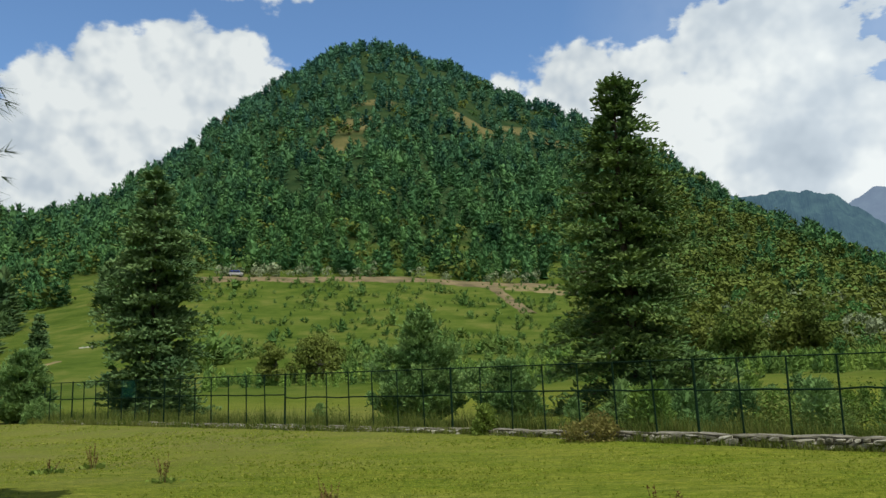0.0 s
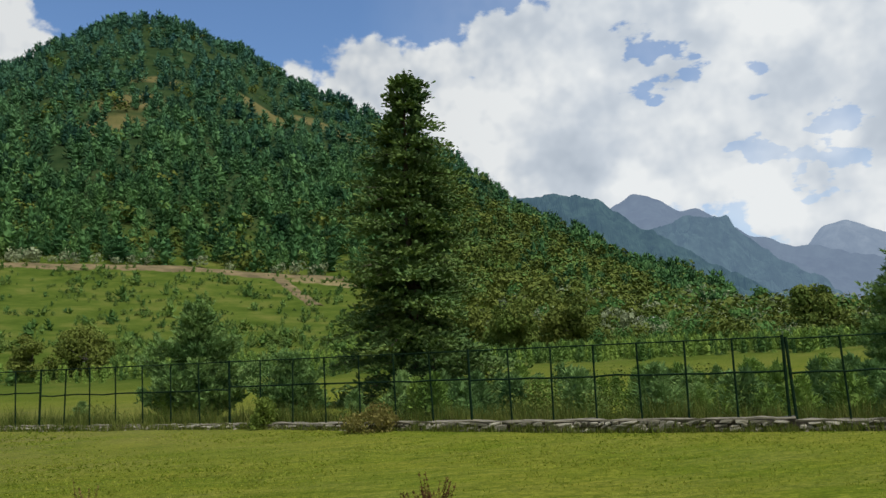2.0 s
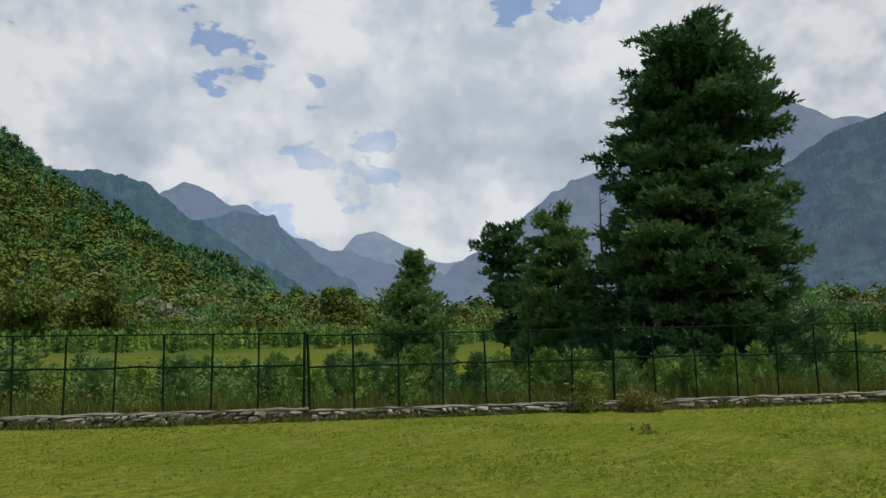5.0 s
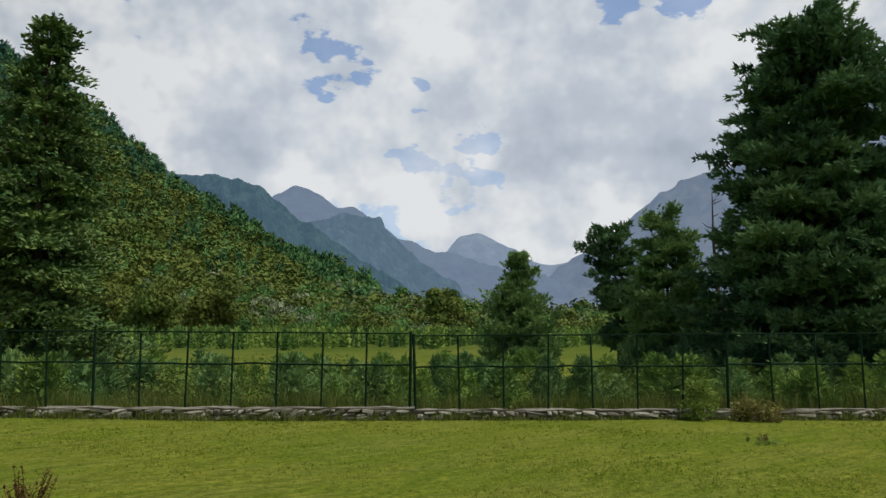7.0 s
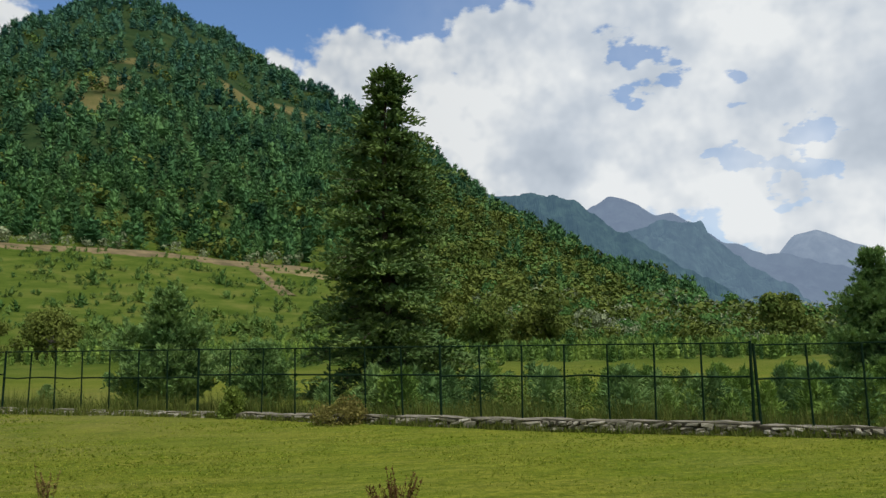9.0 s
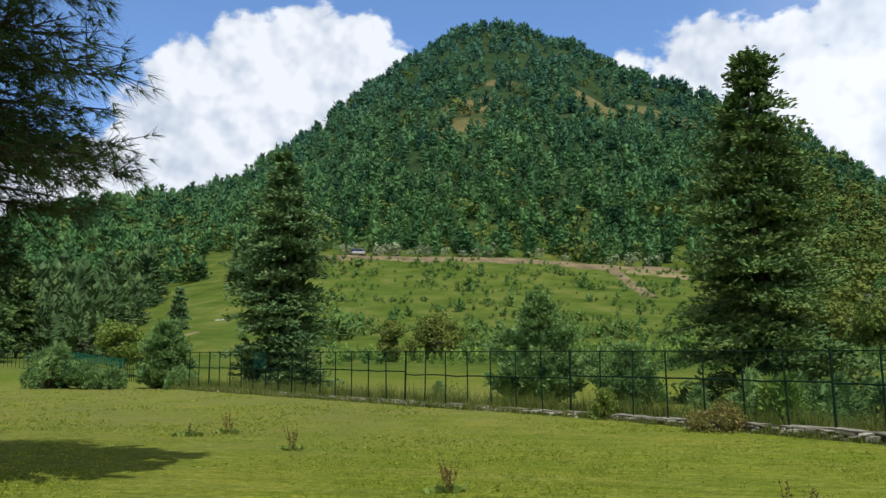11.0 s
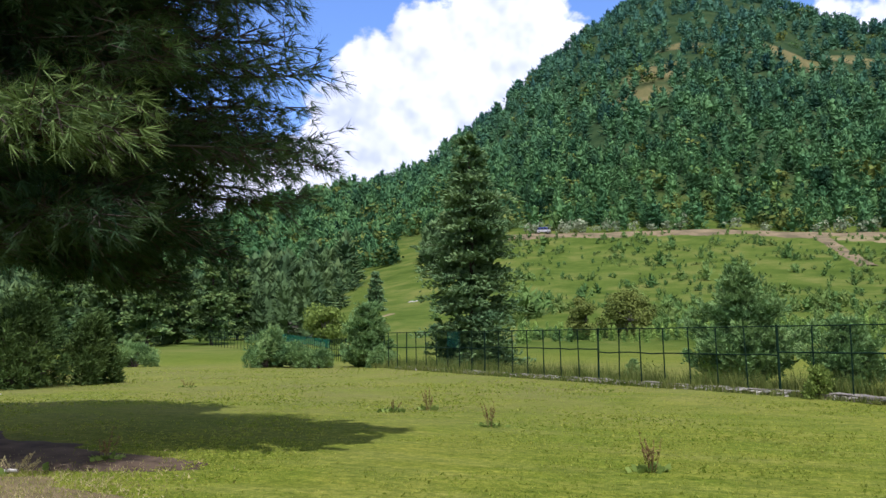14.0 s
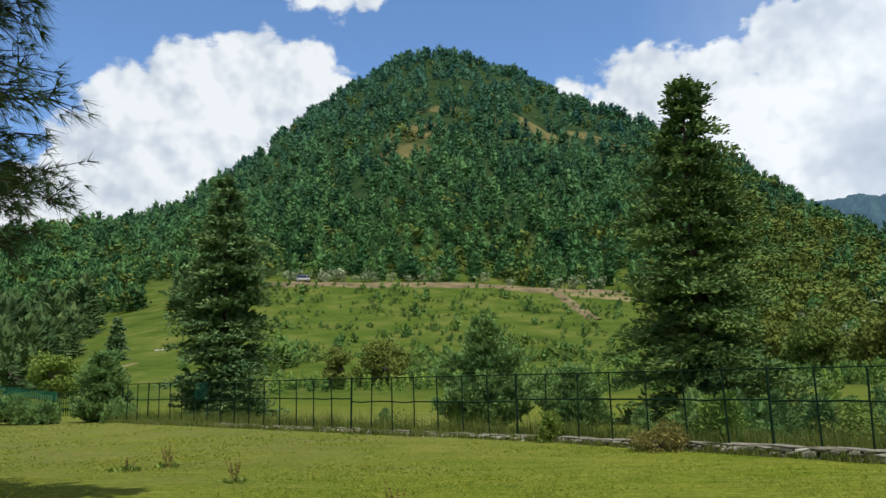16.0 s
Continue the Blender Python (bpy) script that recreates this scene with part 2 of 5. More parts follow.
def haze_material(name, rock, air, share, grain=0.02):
    """A far slope whose surface has glowing blue air mixed in, for distance haze."""
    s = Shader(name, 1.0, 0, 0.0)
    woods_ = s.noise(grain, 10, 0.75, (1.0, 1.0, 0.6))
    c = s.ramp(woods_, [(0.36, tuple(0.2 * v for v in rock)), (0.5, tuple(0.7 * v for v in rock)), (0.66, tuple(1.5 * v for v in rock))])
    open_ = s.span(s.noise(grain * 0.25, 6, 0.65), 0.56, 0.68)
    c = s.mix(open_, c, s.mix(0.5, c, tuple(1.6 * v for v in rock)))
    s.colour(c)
    # haze painted as emission: share sets how much of it covers the rock
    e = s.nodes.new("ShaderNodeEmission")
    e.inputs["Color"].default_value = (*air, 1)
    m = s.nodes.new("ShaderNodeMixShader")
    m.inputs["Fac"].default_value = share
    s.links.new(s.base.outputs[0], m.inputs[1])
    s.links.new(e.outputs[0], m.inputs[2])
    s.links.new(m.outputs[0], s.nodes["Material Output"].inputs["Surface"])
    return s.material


def bark_material(name, dark, light, scale=6.0):
    s = Shader(name, 0.95, 0, 0.1)
    n = s.noise(scale, 6, 0.65, (1.0, 1.0, 0.22))
    s.colour(s.ramp(n, [(0.3, dark), (0.7, light)]))
    return s.bump(n, 0.9, 0.05).material


def stone_material():
    s = Shader("field_stone", 0.9, 0, 0.2)
    tone_ = s.ramp(s.chance(), [(0.0, (0.10, 0.09, 0.065)), (0.5, (0.25, 0.222, 0.165)), (1.0, (0.44, 0.40, 0.315))])
    n = s.noise(9.0, 6, 0.65)
    s.colour(s.mix(s.span(n, 0.45, 0.75), tone_, s.mix(0.6, tone_, (0.10, 0.11, 0.05))))
    return s.bump(n, 0.6, 0.02).material


def plain(name, a, b, scale=5.0, rough=0.8, metal=0.0, bump=0.3):
    s = Shader(name, rough, metal, 0.3 if rough < 0.6 else 0.06)
    n = s.noise(scale, 5, 0.6)
    s.colour(s.ramp(n, [(0.35, a), (0.68, b)]))
    return s.bump(n, bump, 0.01).material


def net_material(name, colour, share):
    """Knotted netting, finer than the eye resolves: mostly holes."""
    s = Shader(name, 0.8, 0, 0.1)
    s.colour(colour)
    hole = s.nodes.new("ShaderNodeBsdfTransparent")
    m = s.nodes.new("ShaderNodeMixShader")
    n = s.noise(2.5, 3)
    s.links.new(s.span(n, 0.5 - 0.5 / max(share, 0.01) * 0.5, 0.5 + 0.5 / max(share, 0.01) * 0.5 * 2), m.inputs["Fac"])
    m.inputs["Fac"].default_value = share
    for l in list(m.inputs["Fac"].links):
        s.links.remove(l)
    s.links.new(hole.outputs[0], m.inputs[1])
    s.links.new(s.base.outputs[0], m.inputs[2])
    s.links.new(m.outputs[0], s.nodes["Material Output"].inputs["Surface"])
    return s.material


SPRUCE = foliage("spruce_needles", (0.014, 0.032, 0.017), (0.052, 0.096, 0.042), (0.115, 0.155, 0.058), 0.15, gain=1.75, woods=True)
SPRUCE_BLUE = foliage("blue_spruce_needles", (0.020, 0.044, 0.024), (0.058, 0.100, 0.050), (0.100, 0.145, 0.072), 0.15, gain=1.85, woods=True)
PINE = foliage("blue_pine_needles", (0.013, 0.034, 0.022), (0.038, 0.080, 0.045), (0.085, 0.135, 0.068), 0.15, gain=1.75, woods=True)
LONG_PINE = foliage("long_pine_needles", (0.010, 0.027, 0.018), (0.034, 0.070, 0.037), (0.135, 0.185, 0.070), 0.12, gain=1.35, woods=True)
YOUNG = foliage("young_pine_needles", (0.045, 0.085, 0.024), (0.085, 0.140, 0.036), (0.145, 0.20, 0.055), 0.12, 0.15, gain=1.75, woods=True)
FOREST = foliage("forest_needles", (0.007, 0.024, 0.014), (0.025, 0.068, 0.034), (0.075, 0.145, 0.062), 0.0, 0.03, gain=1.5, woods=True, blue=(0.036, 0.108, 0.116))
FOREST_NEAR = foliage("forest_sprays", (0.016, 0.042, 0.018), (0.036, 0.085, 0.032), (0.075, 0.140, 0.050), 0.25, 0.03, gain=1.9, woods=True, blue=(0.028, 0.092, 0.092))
LEFT_WOODS = foliage("cedar_sprays", (0.022, 0.046, 0.024), (0.050, 0.088, 0.042), (0.080, 0.118, 0.054), 0.0, 0.05, gain=1.3, woods=True)
LEAFY = foliage("broad_leaves", (0.045, 0.080, 0.022), (0.080, 0.120, 0.030), (0.14, 0.17, 0.050), 0.15, 0.2, gain=1.1, woods=True)
WOODS = foliage("hillside_leaves", (0.036, 0.060, 0.017), (0.072, 0.101, 0.025), (0.125, 0.148, 0.040), 0.0, 0.03, gain=1.05, woods=True)
WILLOW = foliage("grey_willow_leaves", (0.16, 0.20, 0.15), (0.23, 0.27, 0.20), (0.32, 0.36, 0.28), 0.1, 0.1, gain=0.85, woods=True)
SCRUB = foliage("meadow_scrub", (0.028, 0.050, 0.018), (0.045, 0.075, 0.022), (0.08, 0.11, 0.035), 0.05, 0.1, gain=2.0, woods=True)
BUSH = foliage("bright_shrub_leaves", (0.07, 0.11, 0.025), (0.12, 0.17, 0.04), (0.19, 0.24, 0.07), 0.35, gain=1.3)
# darker needles: the old pine's shade put into the bush colour
BUSH_PINE = foliage("shaded_pine_needles", (0.012, 0.026, 0.010), (0.038, 0.070, 0.022), (0.085, 0.125, 0.040), 0.12, gain=1.15, woods=True)
WEED = foliage("rank_grass", (0.055, 0.085, 0.018), (0.10, 0.14, 0.03), (0.19, 0.20, 0.07), 0.3, gain=1.15)
TURF = foliage("lawn_blades", (0.085, 0.125, 0.012), (0.135, 0.172, 0.020), (0.24, 0.245, 0.055), 0.45, gain=1.5, woods=True)
STALK = foliage("dry_stalks", (0.10, 0.065, 0.035), (0.16, 0.10, 0.055), (0.26, 0.18, 0.09), 0.2)
DOCK = foliage("red_dock_stalks", (0.06, 0.028, 0.018), (0.11, 0.045, 0.03), (0.14, 0.09, 0.04), 0.2)
BARK = bark_material("conifer_bark", (0.035, 0.026, 0.020), (0.12, 0.095, 0.075))
PALE_BARK = bark_material("grey_bark", (0.10, 0.09, 0.08), (0.26, 0.24, 0.21))
STONE = stone_material()
MORTAR = plain("wall_core", (0.05, 0.043, 0.032), (0.13, 0.112, 0.082), 9.0)
CAP = plain("pale_coping", (0.15, 0.135, 0.10), (0.27, 0.24, 0.18), 6.0)
DIRT = plain("track_earth", (0.11, 0.09, 0.045), (0.235, 0.175, 0.092), 0.22, 0.95)
LITTER = plain("needle_litter", (0.055, 0.037, 0.021), (0.12, 0.085, 0.05), 3.0, 0.95, 0, 0.7)
PAINT = plain("dark_green_paint", (0.006, 0.019, 0.010), (0.013, 0.030, 0.015), 12.0, 0.9)
NET = net_material("green_netting", (0.010, 0.035, 0.020), 0.08)
THIN_NET = net_material("thin_green_net", (0.014, 0.100, 0.065), 0.3)
SHADE_NET = net_material("dense_green_shade_net", (0.016, 0.135, 0.075), 0.68)
OLIVE = foliage("olive_brown_leaves", (0.040, 0.060, 0.017), (0.074, 0.096, 0.025), (0.115, 0.135, 0.038), 0.1, 0.2, gain=1.35, woods=True)
YOUNG_LEAF = foliage("fresh_green_leaves", (0.036, 0.078, 0.028), (0.062, 0.115, 0.037), (0.10, 0.155, 0.05), 0.0, 0.03, gain=1.35, woods=True)
PINE_LIGHT = foliage("light_pine_needles", (0.034, 0.072, 0.032), (0.074, 0.130, 0.055), (0.135, 0.195, 0.085), 0.18, gain=1.75, woods=True)
DRYBUSH = foliage("dry_shrub_leaves", (0.09, 0.085, 0.03), (0.15, 0.14, 0.05), (0.22, 0.19, 0.08), 0.3, 3.0, gain=1.2)
PALE_STALK = foliage("straw_stalks", (0.26, 0.21, 0.12), (0.36, 0.30, 0.18), (0.45, 0.38, 0.24), 0.2)
PINE_BARK = bark_material("old_pine_bark", (0.016, 0.011, 0.009), (0.10, 0.066, 0.050), 8.0)
DRY = plain("dry_grass_earth", (0.15, 0.13, 0.055), (0.24, 0.19, 0.09), 0.3, 0.95)
PARCHED = plain("parched_turf", (0.085, 0.068, 0.028), (0.175, 0.132, 0.062), 7.0, 0.95, 0, 0.8)
PALE_WOOD = plain("weathered_wood", (0.45, 0.40, 0.33), (0.62, 0.57, 0.48))
TYRE = plain("tyre_rubber", (0.015, 0.015, 0.015), (0.03, 0.03, 0.03))
GLASSY = plain("dark_glass", (0.02, 0.025, 0.03), (0.03, 0.035, 0.04), 2.0, 0.1)
CARPAINT = plain("blue_car_paint", (0.03, 0.05, 0.28), (0.05, 0.08, 0.36), 2.0, 0.35)
PLASTER = plain("pale_plaster", (0.50, 0.46, 0.40), (0.62, 0.58, 0.52), 1.0)
TIN = plain("sheet_metal_roof", (0.40, 0.385, 0.36), (0.55, 0.53, 0.50), 1.5, 0.6)
SAND = plain("bunker_sand", (0.28, 0.26, 0.20), (0.38, 0.35, 0.28), 1.0, 0.95)

# ================= small mesh tools =================


def mesh_of(name, verts, faces, material, smooth=False):
    me = bpy.data.meshes.new(name)
    me.from_pydata([tuple(v) for v in np.asarray(verts, float).tolist()] if len(verts) < 5000 else np.asarray(verts, float).tolist(), [], faces if isinstance(faces, list) else np.asarray(faces).tolist())
    me.materials.append(material)
    if smooth:
        me.polygons.foreach_set("use_smooth", [True] * len(me.polygons))
    me.update()
    return me


GROUPS = {"spruce_tree": "spruces round the field", "pine_tree": "pines along the fence", "broadleaf_tree": "broadleaf trees in the field",
          "juniper_bush": "low bushes at the lawn's edge", "pine_bush": "pine bushes by the old pine", "wall_bush": "bushes along the wall",
          "dock_plant": "weeds standing in the lawn", "cottage": "small houses among the trees", "far_fence": "fences across the field"}


def thing(name, label, category, place=(0, 0, 0), group="", kind=""):
    ob = new(name)
    ob.empty_display_size = 0.2
    ob.location = place
    return tagged(ob, label, category, group or GROUPS.get(name, ""), kind)


def attach(name, me, parent, label="", kind=""):
    ob = new(name, me)
    ob.parent = parent
    return tagged(ob, label, "", "", kind)


class Heap:
    """Many small pieces gathered into one mesh."""

    def __init__(self):
        self.v, self.f, self.n, self.t = [], [], 0, []

    def add(self, verts, faces, tone=None):
        if tone is not None:
            self.t.append(np.full(len(verts), tone))
        verts, faces = np.asarray(verts, float), np.asarray(faces, int)
        self.v.append(verts)
        self.f.append(faces + self.n)
        self.n += len(verts)

    def mesh(self, name, material, smooth=False):
        faces = []
        for f in self.f:
            faces.extend(f.tolist())
        me = mesh_of(name, np.concatenate(self.v), faces, material, smooth)
        if self.t:
            me.attributes.new("tone", "FLOAT", "POINT").data.foreach_set("value", np.concatenate(self.t))
        return me


def tube(points, radii, sides=7):
    """A bent, tapering rod through the points."""
    pts = [Vector(p) for p in points]
    verts, faces = [], []
    for i, (p, r) in enumerate(zip(pts, radii)):
        d = (pts[min(i + 1, len(pts) - 1)] - pts[max(i - 1, 0)]).normalized()
        a = d.orthogonal().normalized() if abs(d.z) < 0.9 else Vector((1, 0, 0)).cross(d).normalized()
        b = d.cross(a)
        for k in range(sides):
            t = 2 * math.pi * k / sides
            verts.append(p + (a * math.cos(t) + b * math.sin(t)) * r)
    for i in range(len(pts) - 1):
        for k in range(sides):
            j = (k + 1) % sides
            faces.append((i * sides + k, i * sides + j, (i + 1) * sides + j, (i + 1) * sides + k))
    return np.array([tuple(v) for v in verts]), np.array(faces)


def unit_rows(a):
    return a / np.maximum(np.linalg.norm(a, axis=1, keepdims=True), 1e-9)


def blades(rng, roots, ways, length, width, droop=0.25, spread=0.5):
    """One thin triangle a root: pointed leaves or needle sprays."""
    n = len(roots)
    way = unit_rows(ways + rng.normal(0, spread, (n, 3)))
    side = unit_rows(np.cross(way, rng.normal(0, 1, (n, 3))))
    l = length * rng.uniform(0.6, 1.25, (n, 1))
    w = width * rng.uniform(0.7, 1.3, (n, 1))
    tip = roots + way * l
    tip[:, 2] -= droop * l[:, 0] * rng.uniform(0.3, 1.0, n)
    verts = np.stack([roots - side * w, roots + side * w, tip], 1).reshape(-1, 3)
    return verts, np.arange(3 * n).reshape(-1, 3)


def tufts(rng, roots, ways, size, spread=0.3, fat=0.36, sides=6):
    """A jagged, solid spray of needles a root: a star-shaped skirt closed by a tip."""
    n = len(roots)
    way = unit_rows(ways + rng.normal(0, spread, (n, 3)))
    a = unit_rows(np.cross(way, rng.normal(0, 1, (n, 3))))
    b = np.cross(way, a)
    s = size * rng.uniform(0.65, 1.3, (n, 1))
    rows = [roots - way * s * 0.1]
    for k in range(sides):
        t = 6.2832 * k / sides
        long = k % 2 == 0
        rad = s * (fat if long else fat * 0.42) * rng.uniform(0.65, 1.25, (n, 1))
        up = s * (0.62 if long else 0.34) * rng.uniform(0.7, 1.2, (n, 1))
        rows.append(roots + way * up + (a * math.cos(t) + b * math.sin(t)) * rad)
    rows.append(roots + way * s * 0.95)
    verts = np.stack(rows, 1).reshape(-1, 3)
    tri = []
    for k in range(sides):
        j = (k + 1) % sides
        tri += [(0, 1 + j, 1 + k), (1 + k, 1 + j, sides + 1)]
    faces = (np.arange(n)[:, None, None] * (sides + 2) + np.array(tri)[None]).reshape(-1, 3)
    return verts, faces


def brushes(rng, roots, ways, size, count=7, open_=0.5, thick=0.07):
    """A shoot bristling with needles a root: thin pointed leaves fanning out round its way."""
    n = len(roots)
    way = np.repeat(unit_rows(np.asarray(ways, float)), count, 0)
    at = np.repeat(np.asarray(roots, float), count, 0)
    s = size * np.repeat(rng.uniform(0.75, 1.2, (n, 1)), count, 0) * rng.uniform(0.7, 1.1, (n * count, 1))
    go = unit_rows(way + rng.normal(0, open_, (n * count, 3)))
    side = unit_rows(np.cross(go, rng.normal(0, 1, (n * count, 3))))
    at = at + way * s * rng.uniform(-0.25, 0.35, (n * count, 1))
    verts = np.stack([at + go * s * 0.25 - side * s * thick, at + go * s * 0.25 + side * s * thick, at + go * s], 1).reshape(-1, 3)
    return verts, np.arange(3 * n * count).reshape(-1, 3)


def leaves(rng, roots, ways, size, spread=0.8):
    """One four-cornered leaf or leaf cluster a root."""
    n = len(roots)
    way = unit_rows(ways + rng.normal(0, spread, (n, 3)))
    side = unit_rows(np.cross(way, rng.normal(0, 1, (n, 3))))
    s = size * rng.uniform(0.6, 1.35, (n, 1))
    mid = roots + way * s * 0.5
    verts = np.stack([roots, mid + side * s * 0.42, roots + way * s, mid - side * s * 0.42], 1).reshape(-1, 3)
    return verts, np.arange(4 * n).reshape(-1, 4)

# ================= the lie of the land =================


def table(*pairs):
    a = np.array(sorted(pairs), float)
    return lambda x: np.interp(x, a[:, 0], a[:, 1])


FENCE_A, FENCE_DIR = np.array((10.6, 13.1)), np.array((-0.8, 0.6))     # corner post, and along the fence to the left
FENCE_B = np.array((0.73, -0.683))                                      # along it to the right
ridge_el = table((-180, 3), (-90, 1.5), (-60, 1.6), (-45, 1.9), (-39, 2.9), (-35.7, 3.9), (-31.6, 5.5), (-28.3, 7.2), (-25, 9.3), (-21.7, 11.0),
                 (-17.8, 14.0), (-10.8, 18.2), (-7, 19.6), (-3.9, 21.2), (-0.9, 22.9), (2.5, 24.0), (5.3, 24.3), (7.5, 23.9), (11.4, 22.3), (15.6, 19.2),
                 (19.1, 16.2), (22.1, 14.2), (25.4, 12.3), (30.4, 11.2), (34, 10.3), (43, 7.2), (60, 5), (90, 4), (180, 3))
ridge_r = table((-180, 900), (-60, 420), (-39, 380), (-30, 480), (-20, 620), (-5, 710), (5, 720), (20, 650), (30, 520), (43, 400), (90, 500), (180, 900))
brow_el = table((-180, 0.5), (-90, 0.4), (-45, 0.6), (-39, 1.3), (-31, 2.6), (-25, 3.8), (-17, 5.3), (-8, 6.8), (-3, 7.15), (4, 7.8), (18, 8.0), (24, 6.6), (30, 5.0), (40, 2.6), (60, 1.6), (180, 0.5))


def lawn_z(x, y):
    s = ((x - FENCE_A[0]) * FENCE_DIR[0] + (y - FENCE_A[1]) * FENCE_DIR[1])
    return 0.0112 * np.clip(s, 0, 90)


def land(x, y):
    """Height of the ground at a place (arrays allowed)."""
    x, y = np.asarray(x, float), np.asarray(y, float)
    r, az = np.hypot(x, y), np.degrees(np.arctan2(-x, y))
    m, e, rr = brow_el(az), ridge_el(az), ridge_r(az)
    tan = lambda d: np.tan(np.radians(d))
    along = (x - FENCE_A[0]) * FENCE_DIR[0] + (y - FENCE_A[1]) * FENCE_DIR[1]
    off = (x - FENCE_A[0]) * 0.6 + (y - FENCE_A[1]) * 0.8
    near = lawn_z(x, y) + 0.12 * np.clip((along - 5) / 6, 0, 1) * np.clip(1 + (off + 0.2) / 3.0, 0, 1) * (off < 0.6) * np.clip((40 - along) / 5, 0, 1)
    z60 = EYE + 60 * tan(-1.15)
    knots_r = [38, 60, 75, 110, 150, 190, 225]
    knots_z = [near, z60 + 0 * r, EYE + 75 * tan(-0.25) + 0 * r, EYE + 110 * tan(0.15 * m), EYE + 150 * tan(0.48 * m), EYE + 190 * tan(0.78 * m), EYE + 225 * tan(m)]
    z = near.copy()
    for i in range(len(knots_r) - 1):
        a, b = knots_r[i], knots_r[i + 1]
        f = np.clip((r - a) / (b - a), 0, 1)
        z = np.where(r > a, knots_z[i] * (1 - f) + knots_z[i + 1] * f, z)
    top = EYE + rr * tan(e)
    f = np.clip((r - 228) / (rr - 228), 0, 1)
    z = np.where(r > 228, knots_z[-1] + (top - knots_z[-1]) * f ** 1.08, z)
    past = np.clip((r - rr) / (0.6 * rr), 0, 1)
    z = np.where(r > rr, top * (1 - past) + 2.0 * past, z)
    return z


def wrinkle(x, y, size, seed=0.0):
    return np.array([noise.fractal(Vector((a / size + seed, b / size, 0.3)), 0.9, 2.1, 4) for a, b in zip(np.ravel(x), np.ravel(y))]).reshape(np.shape(x))


def swell(r):
    return np.clip((r - 40) / 60, 0, 1) * 0.5 + np.clip((r - 240) / 200, 0, 1) * 5


def surface(x, y):
    """Height of the ground with its small undulations."""
    x, y = np.asarray(x, float), np.asarray(y, float)
    return land(x, y) + wrinkle(x, y, 38.0) * swell(np.hypot(x, y))


def make_ground():
    az = np.concatenate([np.arange(-180, -96, 6.0), np.arange(-96, 64, 0.8), np.arange(64, 180, 6.0)])
    rad = np.concatenate([[0.0], np.linspace(1.5, 37.4, 64), np.linspace(38, 240, 60), np.linspace(246, 760, 60), np.geomspace(800, 4600, 12)])
    A, R = np.meshgrid(az, rad)
    X, Y = -R * np.sin(np.radians(A)), R * np.cos(np.radians(A))
    Z = land(X, Y)
    Z = Z + wrinkle(X, Y, 38.0) * swell(R) + 0.03 * wrinkle(X, Y, 3.0) * (R < 40)
    n = len(az)
    verts = np.stack([X, Y, Z], -1).reshape(-1, 3)
    i, j = np.meshgrid(np.arange(len(rad) - 1), np.arange(n), indexing="ij")
    k = (j + 1) % n
    faces = np.stack([i * n + j, (i + 1) * n + j, (i + 1) * n + k, i * n + k], -1).reshape(-1, 4)
    ob = new("ground", mesh_of("ground", verts, faces[:, ::-1], GROUND, True))
    return tagged(ob, "mown grass lawn running into rising green meadow and hillside", "ground", "", "structure")


BARE_SLOPES = []
for az_, el_, wide_ in ((5.3, 20.6, 20), (6.4, 18.9, 26), (7.9, 17.5, 24), (-1.4, 19.2, 24), (-3.4, 18.2, 24), (-5.6, 18.1, 24), (-7.8, 17.3, 24), (-25.7, 6.9, 8)):
    rise_ = np.linspace(232, float(ridge_r(az_)), 200)
    x_, y_ = -rise_ * math.sin(radians(az_)), rise_ * math.cos(radians(az_))
    up_ = np.degrees(np.arctan2(land(x_, y_) - EYE, rise_))
    far_ = float(np.interp(el_, up_, rise_))
    BARE_SLOPES.append(((-far_ * math.sin(radians(az_)), far_ * math.cos(radians(az_)), EYE + far_ * math.tan(radians(el_))), wide_))
GROUND = ground_material()
ground = make_ground()


def polar(az, r):
    a = radians(az)
    return -r * math.sin(a), r * math.cos(a)


def place(az, r, sink=0.0):
    x, y = polar(az, r)
    return Vector((x, y, float(surface(x, y)) - sink))

# ================= far mountains =================


def mountain(name, label, profile, distance, depth, rough, material, seed, wooded=False):
    """A range with gullied slopes, given by its skyline in degrees."""
    p = table(*profile)
    az = np.arange(profile[0][0], profile[-1][0], 0.12 if wooded else 0.22)
    rows = 42 if wooded else 26
    rng = np.random.default_rng(int(seed))
    verts = []
    for i in range(rows + 6):
        f = i / rows
        r = distance * (1 - depth * (1 - f)) if i <= rows else distance * (1 + 0.06 * (i - rows))
        x, y = -r * np.sin(np.radians(az)), r * np.cos(np.radians(az))
        h = EYE + distance * np.tan(np.radians(p(az)))
        gully = wrinkle(x, y, distance * 0.07, seed) - 0.6 * np.abs(wrinkle(x * 1.0, y * 0.6, distance * 0.035, seed + 5))
        z = h * (f ** 1.15 if i <= rows else 1 - 0.16 * (i - rows)) + gully * distance * rough * (0.25 + f if i < rows else 0.35)
        if wooded:
            z = z + np.abs(rng.normal(0, 1, len(az))) * distance * 0.0006
        verts.append(np.stack([x, y, z], -1))
    n = len(az)
    i, j = np.meshgrid(np.arange(rows + 5), np.arange(n - 1), indexing="ij")
    faces = np.stack([i * n + j, i * n + j + 1, (i + 1) * n + j + 1, (i + 1) * n + j], -1).reshape(-1, 4)
    ob = new(name, mesh_of(name, np.concatenate(verts), faces, material, not wooded))
    return tagged(ob, label, "mountain", "", "structure")


